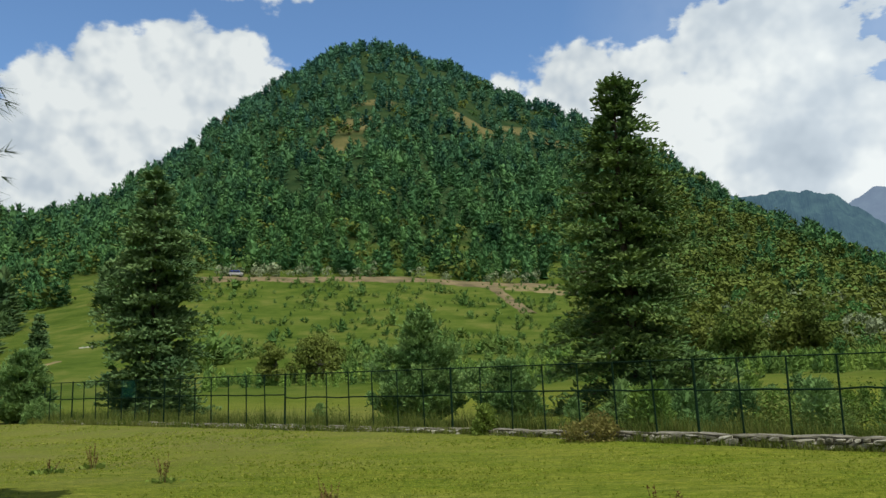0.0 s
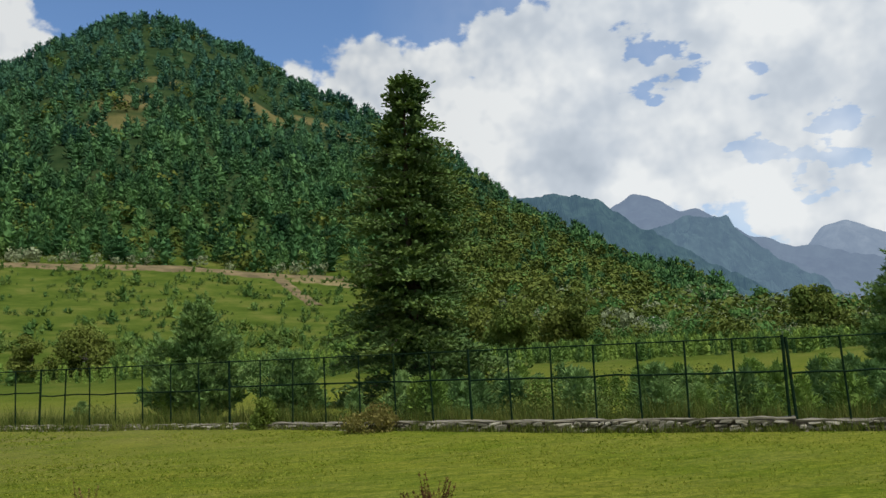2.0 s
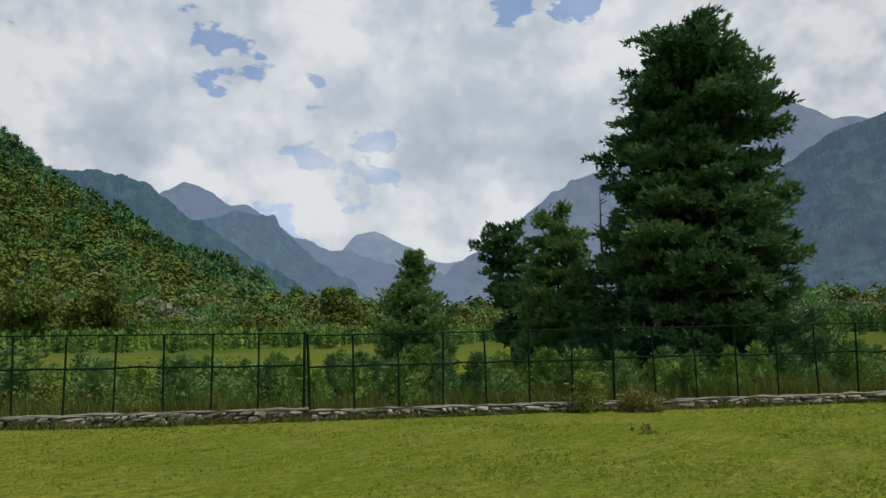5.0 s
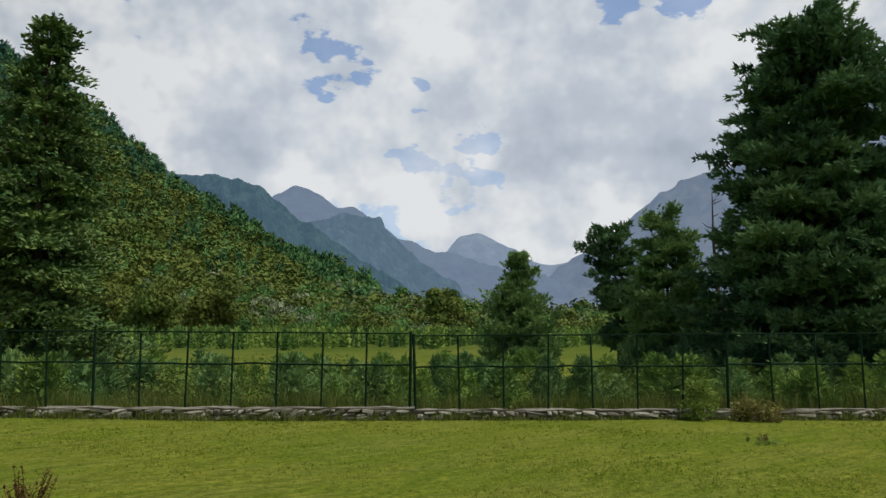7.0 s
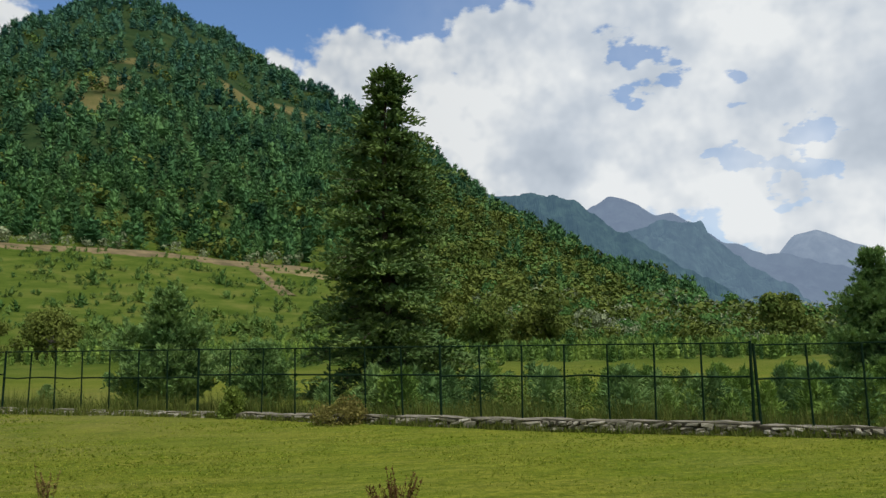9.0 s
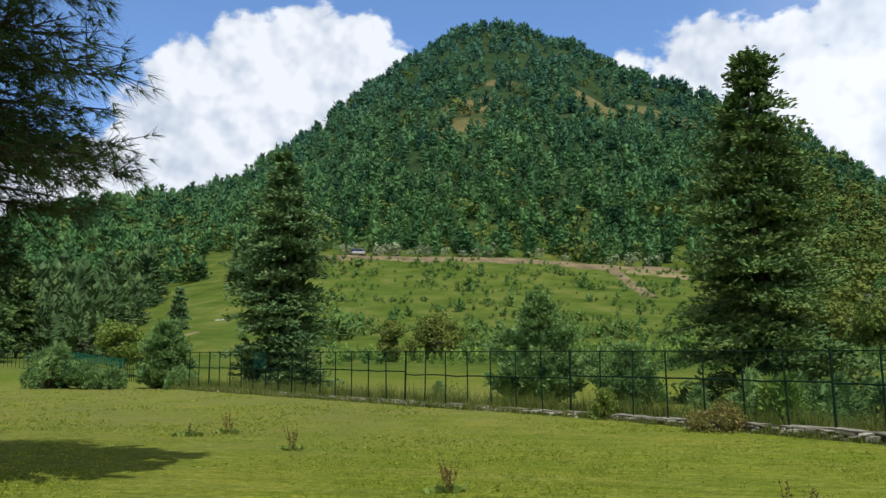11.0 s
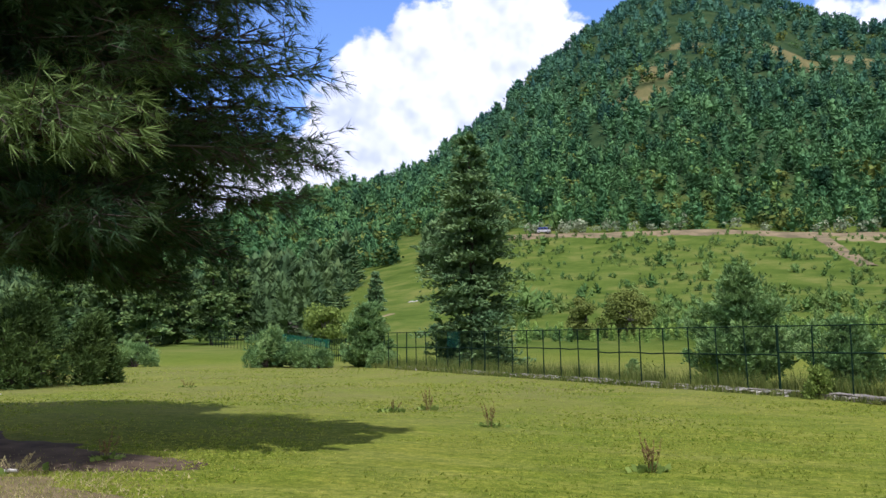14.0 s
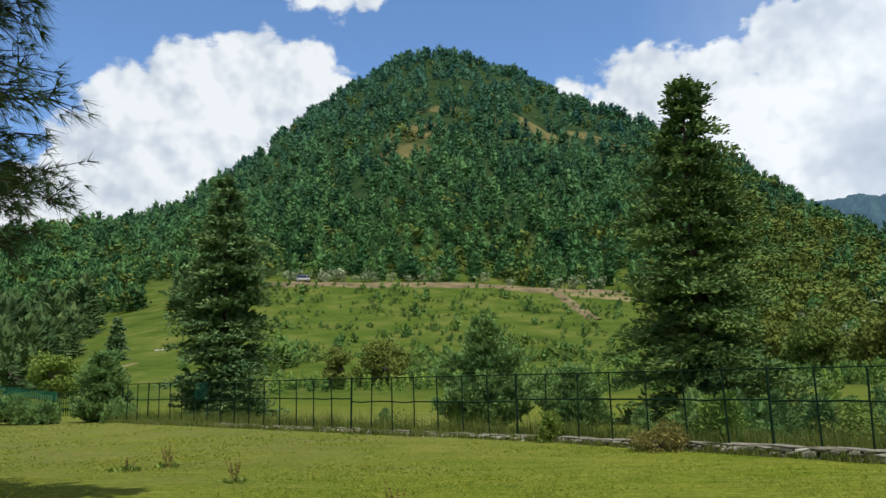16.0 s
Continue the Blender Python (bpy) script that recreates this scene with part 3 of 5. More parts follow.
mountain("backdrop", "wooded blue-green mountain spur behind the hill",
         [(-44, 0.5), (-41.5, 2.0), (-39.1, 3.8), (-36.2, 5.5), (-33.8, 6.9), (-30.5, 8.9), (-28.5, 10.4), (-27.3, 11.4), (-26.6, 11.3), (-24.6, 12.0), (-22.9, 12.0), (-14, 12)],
         1500, 0.4, 0.026, haze_material("spur_forest_haze", (0.070, 0.115, 0.085), (0.095, 0.165, 0.235), 0.62, 0.05), 3.0, True)
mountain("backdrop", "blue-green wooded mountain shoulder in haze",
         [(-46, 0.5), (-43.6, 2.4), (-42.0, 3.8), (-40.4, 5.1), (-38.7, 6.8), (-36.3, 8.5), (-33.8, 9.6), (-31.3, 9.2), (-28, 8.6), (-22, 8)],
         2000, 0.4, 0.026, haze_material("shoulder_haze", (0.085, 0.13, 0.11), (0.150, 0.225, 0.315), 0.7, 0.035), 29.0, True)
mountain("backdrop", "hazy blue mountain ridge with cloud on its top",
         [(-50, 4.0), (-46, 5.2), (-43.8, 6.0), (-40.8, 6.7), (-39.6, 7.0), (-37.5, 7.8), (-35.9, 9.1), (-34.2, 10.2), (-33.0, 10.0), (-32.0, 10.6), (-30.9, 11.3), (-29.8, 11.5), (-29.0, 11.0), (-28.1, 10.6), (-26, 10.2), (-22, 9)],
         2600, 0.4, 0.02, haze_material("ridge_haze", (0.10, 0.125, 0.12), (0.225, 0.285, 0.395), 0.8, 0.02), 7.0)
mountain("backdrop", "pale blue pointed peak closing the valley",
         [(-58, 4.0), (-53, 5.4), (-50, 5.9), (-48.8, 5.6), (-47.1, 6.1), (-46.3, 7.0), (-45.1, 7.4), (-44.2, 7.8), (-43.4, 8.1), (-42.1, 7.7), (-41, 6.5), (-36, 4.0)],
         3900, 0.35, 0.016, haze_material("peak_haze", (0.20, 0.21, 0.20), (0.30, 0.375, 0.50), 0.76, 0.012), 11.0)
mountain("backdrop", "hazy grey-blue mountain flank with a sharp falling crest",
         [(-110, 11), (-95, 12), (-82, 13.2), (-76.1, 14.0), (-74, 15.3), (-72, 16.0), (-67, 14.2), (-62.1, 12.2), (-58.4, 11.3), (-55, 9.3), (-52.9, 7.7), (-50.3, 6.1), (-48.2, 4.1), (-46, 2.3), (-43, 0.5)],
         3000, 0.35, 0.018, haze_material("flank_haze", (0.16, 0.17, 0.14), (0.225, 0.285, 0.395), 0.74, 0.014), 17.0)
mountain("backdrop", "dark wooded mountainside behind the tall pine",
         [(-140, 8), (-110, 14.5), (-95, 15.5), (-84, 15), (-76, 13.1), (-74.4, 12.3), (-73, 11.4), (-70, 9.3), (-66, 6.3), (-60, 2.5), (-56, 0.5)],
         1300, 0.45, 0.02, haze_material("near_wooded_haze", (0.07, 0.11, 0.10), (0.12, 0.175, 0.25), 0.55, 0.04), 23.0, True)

# ================= woods and scrub, uncounted =================


def spire(rng, tiers, sides, width, ragged=0.3, bare=0.04, shape=1.5, neck=0.62, jolt=0.03):
    """A conifer of one rough skin: bushy tiers of boughs, narrower between them. Height 1."""
    verts, rings = [], []
    for i in range(tiers):
        f = i / tiers
        for out in (1, 0):
            z = bare + (1 - bare) * (f + (0.0 if out else 0.55) / tiers)
            rad = width * (1 - f ** shape) * (1.0 if out else neck) * (0.7 if i == 0 else 1.0) + 0.015
            start = len(verts)
            turn = rng.uniform(0, 6.28)
            for k in range(sides):
                t = turn + 2 * math.pi * (k + rng.uniform(-0.25, 0.25)) / sides
                q = rad * rng.uniform(1 - ragged * 1.5, 1 + ragged)
                verts.append((q * math.cos(t), q * math.sin(t), z + rng.normal(0, jolt)))
            rings.append(start)
    faces = []
    for a, b in zip(rings, rings[1:]):
        for k in range(sides):
            j = (k + 1) % sides
            faces.append((a + k, a + j, b + j))
            faces.append((a + k, b + j, b + k))
    top = len(verts)
    verts.append((rng.normal(0, 0.02), rng.normal(0, 0.02), 1.0))
    for k in range(sides):
        faces.append((rings[-1] + k, rings[-1] + (k + 1) % sides, top))
    return np.array(verts), np.array(faces)


def needled(rng, count, width, size, lift=1.1, shape=1.1):
    """A small conifer: a slim dark core under thin upward sprays. Height 1."""
    v, f = spire(rng, 3, 5, width * 0.66, 0.2, neck=0.8)
    u = rng.uniform(0.0, 0.9, count) ** 1.1
    a = rng.uniform(0, 6.283, count)
    reach = (width * (1 - u ** shape) + 0.02) * rng.uniform(0.55, 1.0, count)
    at = np.stack([reach * np.cos(a), reach * np.sin(a), 0.02 + 0.86 * u], 1)
    w, g = blades(rng, at, np.stack([np.cos(a), np.sin(a), np.full(count, lift) + 2 * u ** 3], 1), size, size * 0.17, 0.0, 0.3)
    return np.concatenate([v * (1, 1, 0.9), w]), np.concatenate([f, g + len(v)])


def brushy(rng, shoots, width, size):
    """A young pine of bristling upturned shoots round a dark middle. Height 1."""
    v, f = spire(rng, 3, 6, width * 0.36, 0.25, neck=0.8)
    u = rng.uniform(0.0, 0.92, shoots) ** 1.15
    a = np.arange(shoots) * 2.4 + rng.normal(0, 0.4, shoots)
    reach = width * (1 - u ** 1.3) * rng.uniform(0.3, 1.0, shoots)
    at = np.stack([reach * np.cos(a), reach * np.sin(a), 0.03 + 0.82 * u], 1)
    w, g = brushes(rng, at, np.stack([np.cos(a), np.sin(a), 0.75 + 2 * u ** 2], 1), size, 7, 0.5, 0.13)
    return np.concatenate([v * (1, 1, 0.86), w]), np.concatenate([f, g + len(v)])


def shingles(rng, roots, outs, size, loose=0.45):
    """One leaf cluster a root, lying roughly along the crown's skin, whose outward way is given."""
    n = len(roots)
    out = unit_rows(unit_rows(outs) + rng.normal(0, loose, (n, 3)))
    way = unit_rows(np.cross(out, rng.normal(0, 1, (n, 3))) + (0, 0, -0.25))
    side = unit_rows(np.cross(out, way))
    s = size * rng.uniform(0.6, 1.35, (n, 1))
    verts = np.stack([roots - way * s * 0.5, roots + side * s * 0.42 + out * s * 0.1, roots + way * s * 0.5, roots - side * s * 0.42 + out * s * 0.1], 1).reshape(-1, 3)
    return verts, np.arange(4 * n).reshape(-1, 4)


def leafball(rng, count, size, lumps=5, flat=0.8):
    """A broadleaf crown of leaf clusters in lumps. Height about 1, foot at 0."""
    at, way = [], []
    for _ in range(lumps):
        c = rng.normal(0, 0.17, 3) * (1, 1, 0.9) + (0, 0, 0.5)
        n = count // lumps
        o = unit_rows(rng.normal(0, 1, (n, 3))) * rng.uniform(0.2, 0.34)
        at.append(c + o * (1, 1, flat))
        way.append(unit_rows(o) + (0, 0, 0.25))
    at = np.concatenate(at)
    at[:, 2] = np.abs(at[:, 2])
    return shingles(rng, at, np.concatenate(way), size, 0.26)


def scatter(kinds, spots, heights, rng, widen=(0.85, 1.2), tilt=0.04, sink=0.04):
    heap = Heap()
    ground_z = surface(spots[:, 0], spots[:, 1]) if len(spots) else []
    for (x, y), h, gz in zip(spots, heights, ground_z):
        v, f = kinds[rng.integers(len(kinds))]
        t, w = rng.uniform(0, 6.28), rng.uniform(*widen)
        c, s = math.cos(t), math.sin(t)
        q = np.empty_like(v)
        q[:, 0] = (v[:, 0] * c - v[:, 1] * s) * h * w + v[:, 2] * h * rng.normal(0, tilt)
        q[:, 1] = (v[:, 0] * s + v[:, 1] * c) * h * w + v[:, 2] * h * rng.normal(0, tilt)
        q[:, 2] = v[:, 2] * h
        heap.add(q + (x, y, gz - sink * h), f, rng.uniform())
    return heap


def sown(rng, n, az_range, r_range, keep):
    """Places sown evenly over a sector, thinned by keep(az, r, x, y)."""
    az = rng.uniform(*az_range, n)
    r = np.sqrt(rng.uniform(r_range[0] ** 2, r_range[1] ** 2, n))
    x, y = -r * np.sin(np.radians(az)), r * np.cos(np.radians(az))
    ok = keep(az, r, x, y)
    return np.stack([x, y], 1)[ok], az[ok], r[ok]


def steep(az, r):
    return np.degrees(np.arctan2(land(-r * np.sin(np.radians(az)), r * np.cos(np.radians(az))) - EYE, r))


def stuff(name, label, category, heap, material, smooth=False):
    if heap.n:
        return tagged(new(name, heap.mesh(name, material, smooth)), label, category, "", "stuff")


rng_hill = np.random.default_rng(5)


def by_height(rng, n, az_range, r_range, keep):
    """Places sown evenly as seen from the lawn: over bearings and over the rise of the slope."""
    az = rng.uniform(*az_range, n)
    grid = np.linspace(r_range[0], r_range[1], 90)
    rise = np.maximum.accumulate(np.stack([steep(az, np.full(n, g)) for g in grid], 1), 1) + np.arange(90) * 1e-4
    u = rng.uniform(0, 1, n)
    want = rise[:, 0] + u ** 0.78 * (rise[:, -1] - rise[:, 0])
    r = np.array([np.interp(w, row, grid) for w, row in zip(want, rise)])
    x, y = -r * np.sin(np.radians(az)), r * np.cos(np.radians(az))
    ok = keep(az, r, x, y)
    return np.stack([x, y], 1)[ok], az[ok], r[ok]


def near_line(az, el, points, half):
    """Whether a bearing and height lies within half a width of a line through the points."""
    best = np.full(np.shape(az), 99.0)
    for (a0, e0), (a1, e1) in zip(points, points[1:]):
        k = np.clip(((az - a0) * (a1 - a0) + (el - e0) * (e1 - e0)) / ((a1 - a0) ** 2 + (e1 - e0) ** 2), 0, 1)
        best = np.minimum(best, np.hypot(az - a0 - k * (a1 - a0), el - e0 - k * (e1 - e0)))
    return best < half


def hill_keep(az, r, x, y):
    el = steep(az, r)
    ok = (r > 229) & (r < ridge_r(az) * 1.03)
    # bare grass slopes high on the hill, and the foot of the clearing
    lip = 0.22 * np.sin(el * 5 + az * 3)
    bare = near_line(az, el, ((5.5, 23.0), (5.2, 21.4)), 0.22 + 0.5 * lip)
    bare |= near_line(az, el, ((5.2, 20.6), (6.0, 19.2), (7.7, 17.4)), 0.5 + lip)
    bare |= near_line(az, el, ((-1.0, 19.3), (-3.4, 18.2), (-6.4, 18.1), (-8.6, 16.8)), 0.4 + lip)
    bare |= near_line(az, el, ((-25.6, 7.0), (-25.9, 6.7)), 0.35)
    strip = (np.abs(az - 25.2) < 0.9) & (el < 7.9)
    thin = rng_hill.uniform(0, 1, len(az))
    return ok & (~bare | (thin < 0.13)) & ~strip


def hill_woods():
    rng = rng_hill
    plumes = [needled(rng, 52, w, 0.2, 0.45, 1.5) for w in (0.25, 0.29, 0.33, 0.27, 0.31, 0.28, 0.24, 0.35)]
    rich = [needled(rng, 120, w, 0.15, 0.4, 1.4) for w in (0.24, 0.28, 0.31, 0.26)]
    balls = [leafball(rng, 64, 0.17, 6) for _ in range(6)]
    spots, az, r = [], [], []
    for n, reach in ((6900, 1.0), (800, 1.03)):
        for lo in np.arange(-36, 58, 6.0):
            far = float(ridge_r(lo + 3)) * reach
            p, q, d = by_height(rng, int(n * 6 / 94), (lo, lo + 6), (229 if reach == 1.0 else far * 0.95, far), hill_keep)
            spots.append(p), az.append(q), r.append(d)
    spots, az, r = np.concatenate(spots), np.concatenate(az), np.concatenate(r)
    el = steep(az, r)
    olive = (az < -15) & (el < 14.2 + (az + 15) * 0.62)
    mixed = rng.uniform(0, 1, len(az)) < np.where(olive, 0.9, np.where(el < 11.5, 0.2, 0.04))
    h = rng.uniform(0.72, 1.28, len(az)) * (7.2 + (r - 230) * 0.0105)
    h *= 1 + 0.25 * (rng.uniform(0, 1, len(az)) < 0.06)
    close = r < 300
    a = ~mixed & ~close
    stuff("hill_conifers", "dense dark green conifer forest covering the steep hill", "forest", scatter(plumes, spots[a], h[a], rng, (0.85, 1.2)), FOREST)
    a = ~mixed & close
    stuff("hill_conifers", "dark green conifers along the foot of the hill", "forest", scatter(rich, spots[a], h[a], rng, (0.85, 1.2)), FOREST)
    a = mixed & (rng.uniform(0, 1, len(az)) < 0.82)
    stuff("hill_broadleaves", "olive green broadleaf trees mixed into the hill forest", "forest", scatter(balls, spots[a], h[a] * 0.8, rng, (1.0, 1.35)), WOODS)
    a = mixed & ~a
    stuff("hill_broadleaves", "fresh green broadleaf trees mixed into the hill forest", "forest", scatter(balls, spots[a], h[a] * 0.8, rng, (1.0, 1.35)), YOUNG_LEAF)
    # grey willows along the track at the forest's edge
    n = 34
    wa = rng.uniform(-10, 18, n)
    wr = rng.uniform(228, 232, n)
    ws = np.stack([-wr * np.sin(np.radians(wa)), wr * np.cos(np.radians(wa))], 1)
    stuff("edge_willows", "small silvery willows along the earth track", "trees", scatter(balls, ws, rng.uniform(2.6, 5.2, n), rng, (0.8, 1.2)), WILLOW)


hill_woods()


def valley_woods():
    """Orchards and willows on the right-hand foot of the hill."""
    rng = np.random.default_rng(9)
    fine = [leafball(rng, 230, 0.1, 7) for _ in range(6)]
    coarse = [leafball(rng, 120, 0.135, 6) for _ in range(6)]

    def keep(az, r, x, y):
        return (r > np.where(az < -15, 92, 104)) & ((az < -9.5 - np.clip((150 - r) * 0.05, 0, 3)) | (r > 300)) & (r < np.minimum(ridge_r(az) * 1.02, np.where(az < -33, 400, 234)))
    spots, az, r = by_height(rng, 1500, (-60, -8), (92, 300), keep)
    more, az2, r2 = by_height(rng, 260, (-84, -60), (92, 400), keep)
    spots, az, r = np.concatenate([spots, more]), np.concatenate([az, az2]), np.concatenate([r, r2])
    h = rng.uniform(0.65, 1.35, len(az)) * r * 0.031
    lot = rng.uniform(0, 1, len(az))
    patch = wrinkle(spots[:, 0], spots[:, 1], 26.0, 8.0)
    grey = lot < np.where(r > 125, 0.2, 0.04) + 0.25 * (az < -27) * (r > 130)
    russet = ~grey & (patch > 0.08) & (lot > 0.3)
    dark = ~grey & ~russet & (lot > 0.7)
    olive = ~grey & ~russet & ~dark
    near = r < 150
    for ok, name, label, mat, wide in ((olive, "valley_trees", "olive green broadleaf trees on the foot of the slope", WOODS, (0.95, 1.4)),
                                       (russet, "valley_trees", "brownish olive walnut-like trees on the foot of the slope", OLIVE, (1.0, 1.5)),
                                       (dark, "valley_trees", "dark green trees scattered over the foot of the slope", FOREST_NEAR, (0.7, 1.0)),
                                       (grey, "willows", "silvery grey-green willows dotted over the slope", WILLOW, (0.65, 0.95))):
        for lod, kinds in ((near, fine), (~near, coarse)):
            a = ok & lod
            stuff(name, label, "trees", scatter(kinds, spots[a], h[a] * (0.85 if mat is WILLOW else 1), rng, wide), mat)


valley_woods()


def left_woods():
    """Tall conifers on the valley side beyond the clearing."""
    rng = np.random.default_rng(21)
    plumes = [needled(rng, 190, w, 0.115, 0.1, 1.25) for w in (0.19, 0.22, 0.25, 0.17, 0.21)]
    boughed = [needled(rng, 420, w, 0.085, 0.05, 1.15) for w in (0.17, 0.2, 0.22)]

    def keep(az, r, x, y):
        right = (az > 19.0) & (az < 24.3 - (r - 175) * 0.015) & (r > 190)
        left = (az > 31.6 - np.clip((r - 120) * 0.03, -1.0, 3.6)) & (r > 96)
        return (right | left) & (r < 232)
    spots, az, r = by_height(rng, 620, (18, 66), (96, 232), keep)
    h = rng.uniform(0.75, 1.3, len(az)) * (0.062 * r)
    near = r < 112
    stuff("valley_conifers", "tall cedars with layered boughs beyond the far fence", "forest", scatter(boughed, spots[near], h[near] * 1.4, rng, (0.9, 1.25)), LEFT_WOODS)
    stuff("valley_conifers", "tall blue-green conifers standing thickly beyond the clearing", "forest", scatter(plumes, spots[~near], h[~near], rng, (0.9, 1.25)), LEFT_WOODS)


left_woods()


def plantation():
    """Young pines in a belt across the field, saplings by the fence and scrub on the meadow."""
    rng = np.random.default_rng(31)
    cones = [needled(rng, 60, w, 0.17) for w in (0.22, 0.26, 0.3, 0.2, 0.24, 0.28)]
    small = [needled(rng, 22, w, 0.34) for w in (0.28, 0.34, 0.4)]
    balls = [needled(rng, 34, w, 0.36, 0.7, 2.4) for w in (0.42, 0.5, 0.58, 0.38, 0.46)]

    def belt(az, r, x, y):
        lo = np.where(az > 5, 80, 72) + 1.5 * np.sin(az * 1.3)
        hi = np.where(az > 8, 97, 110) + 6 * np.sin(az * 0.4)
        return (r > lo) & (r < hi) & (az < 17.5) & ((az < 6.5) | (r < 92) | (wrinkle(x, y, 7.0, 2.0) > -0.1))
    spots, az, r = sown(rng, 3700, (-84, 22), (70, 116), belt)
    tall = rng.uniform(0.9, 2.0, len(az)) * np.where(az < -15, 1.2, 1.0)
    light = wrinkle(spots[:, 0], spots[:, 1], 9.0, 12.0) + rng.normal(0, 0.15, len(az)) > 0.0
    stuff("young_pines", "belt of bright green young pines planted across the field", "trees", scatter(cones, spots[light], tall[light], rng, (0.8, 1.3)), YOUNG)
    stuff("young_pines", "darker green young pines in the belt across the field", "trees", scatter(cones, spots[~light], tall[~light], rng, (0.8, 1.3)), YOUNG_LEAF)

    def scrub(az, r, x, y):
        n = wrinkle(x, y, 9.0, 4.0)
        band = (np.abs(r - 138 - 3 * np.sin(az)) < 5) & (rng.uniform(0, 1, len(az)) < 0.5)
        return (((n > 0.1) | (rng.uniform(0, 1, len(az)) < 0.12)) & (r > 150) | band | (r < 130) & (az < 8) | (n > 0.2)) & (r > 105) & (r < 220) & (az < 23.5)
    spots, az, r = sown(rng, 3600, (-12, 27), (100, 224), scrub)
    h = (0.4 + 1.1 * rng.uniform(0, 1, len(az)) ** 1.6) * (1 + 0.9 * (rng.uniform(0, 1, len(az)) < 0.08)) * np.where(r < 130, 1.25, 1.0)
    low = rng.uniform(0, 1, len(az)) < 0.6
    stuff("meadow_scrub", "low dark bushes dotted over the grassy slope", "bushes", scatter(balls, spots[low], h[low] * 0.9, rng, (0.8, 1.3), 0.1), SCRUB)
    stuff("meadow_scrub", "little young pines dotted over the grassy slope", "bushes", scatter(small, spots[~low], h[~low] * 1.5, rng, (0.9, 1.5)), YOUNG_LEAF)

    saplings = [brushy(rng, 165, w, 0.115) for w in (0.36, 0.42, 0.48, 0.4, 0.32)]
    leafs = [leafball(rng, 330, 0.05, 9) for _ in range(4)]
    spots = []
    for _ in range(430):
        s_, out = rng.uniform(-21, 22), 1.0 + 13 * rng.uniform() ** 1.3
        if s_ > 0:
            p, nrm = FENCE_A + FENCE_DIR * s_, np.array((0.6, 0.8))
        else:
            p, nrm = FENCE_A - FENCE_B * s_, np.array((0.683, 0.73))
        if s_ > 10.5 and (rng.uniform() < 0.93 or out > 4):
            continue
        spots.append(p + nrm * out)
    spots = np.array(spots)
    h = rng.uniform(0.8, 1.75, len(spots))
    pick = rng.uniform(0, 1, len(spots)) < 0.68
    dim = pick & (rng.uniform(0, 1, len(spots)) < 0.6)
    stuff("saplings", "young pine saplings crowding behind the fence", "saplings", scatter(saplings, spots[dim], h[dim], rng, (0.9, 1.3)), PINE_LIGHT)
    dim = pick & ~dim
    stuff("saplings", "bright green pine saplings crowding behind the fence", "saplings", scatter(saplings, spots[dim], h[dim], rng, (0.9, 1.3)), YOUNG)
    stuff("saplings", "leafy green saplings crowding behind the fence", "saplings", scatter(leafs, spots[~pick], h[~pick] * 0.8, rng, (0.9, 1.4)), LEAFY)


plantation()

# ================= single trees =================


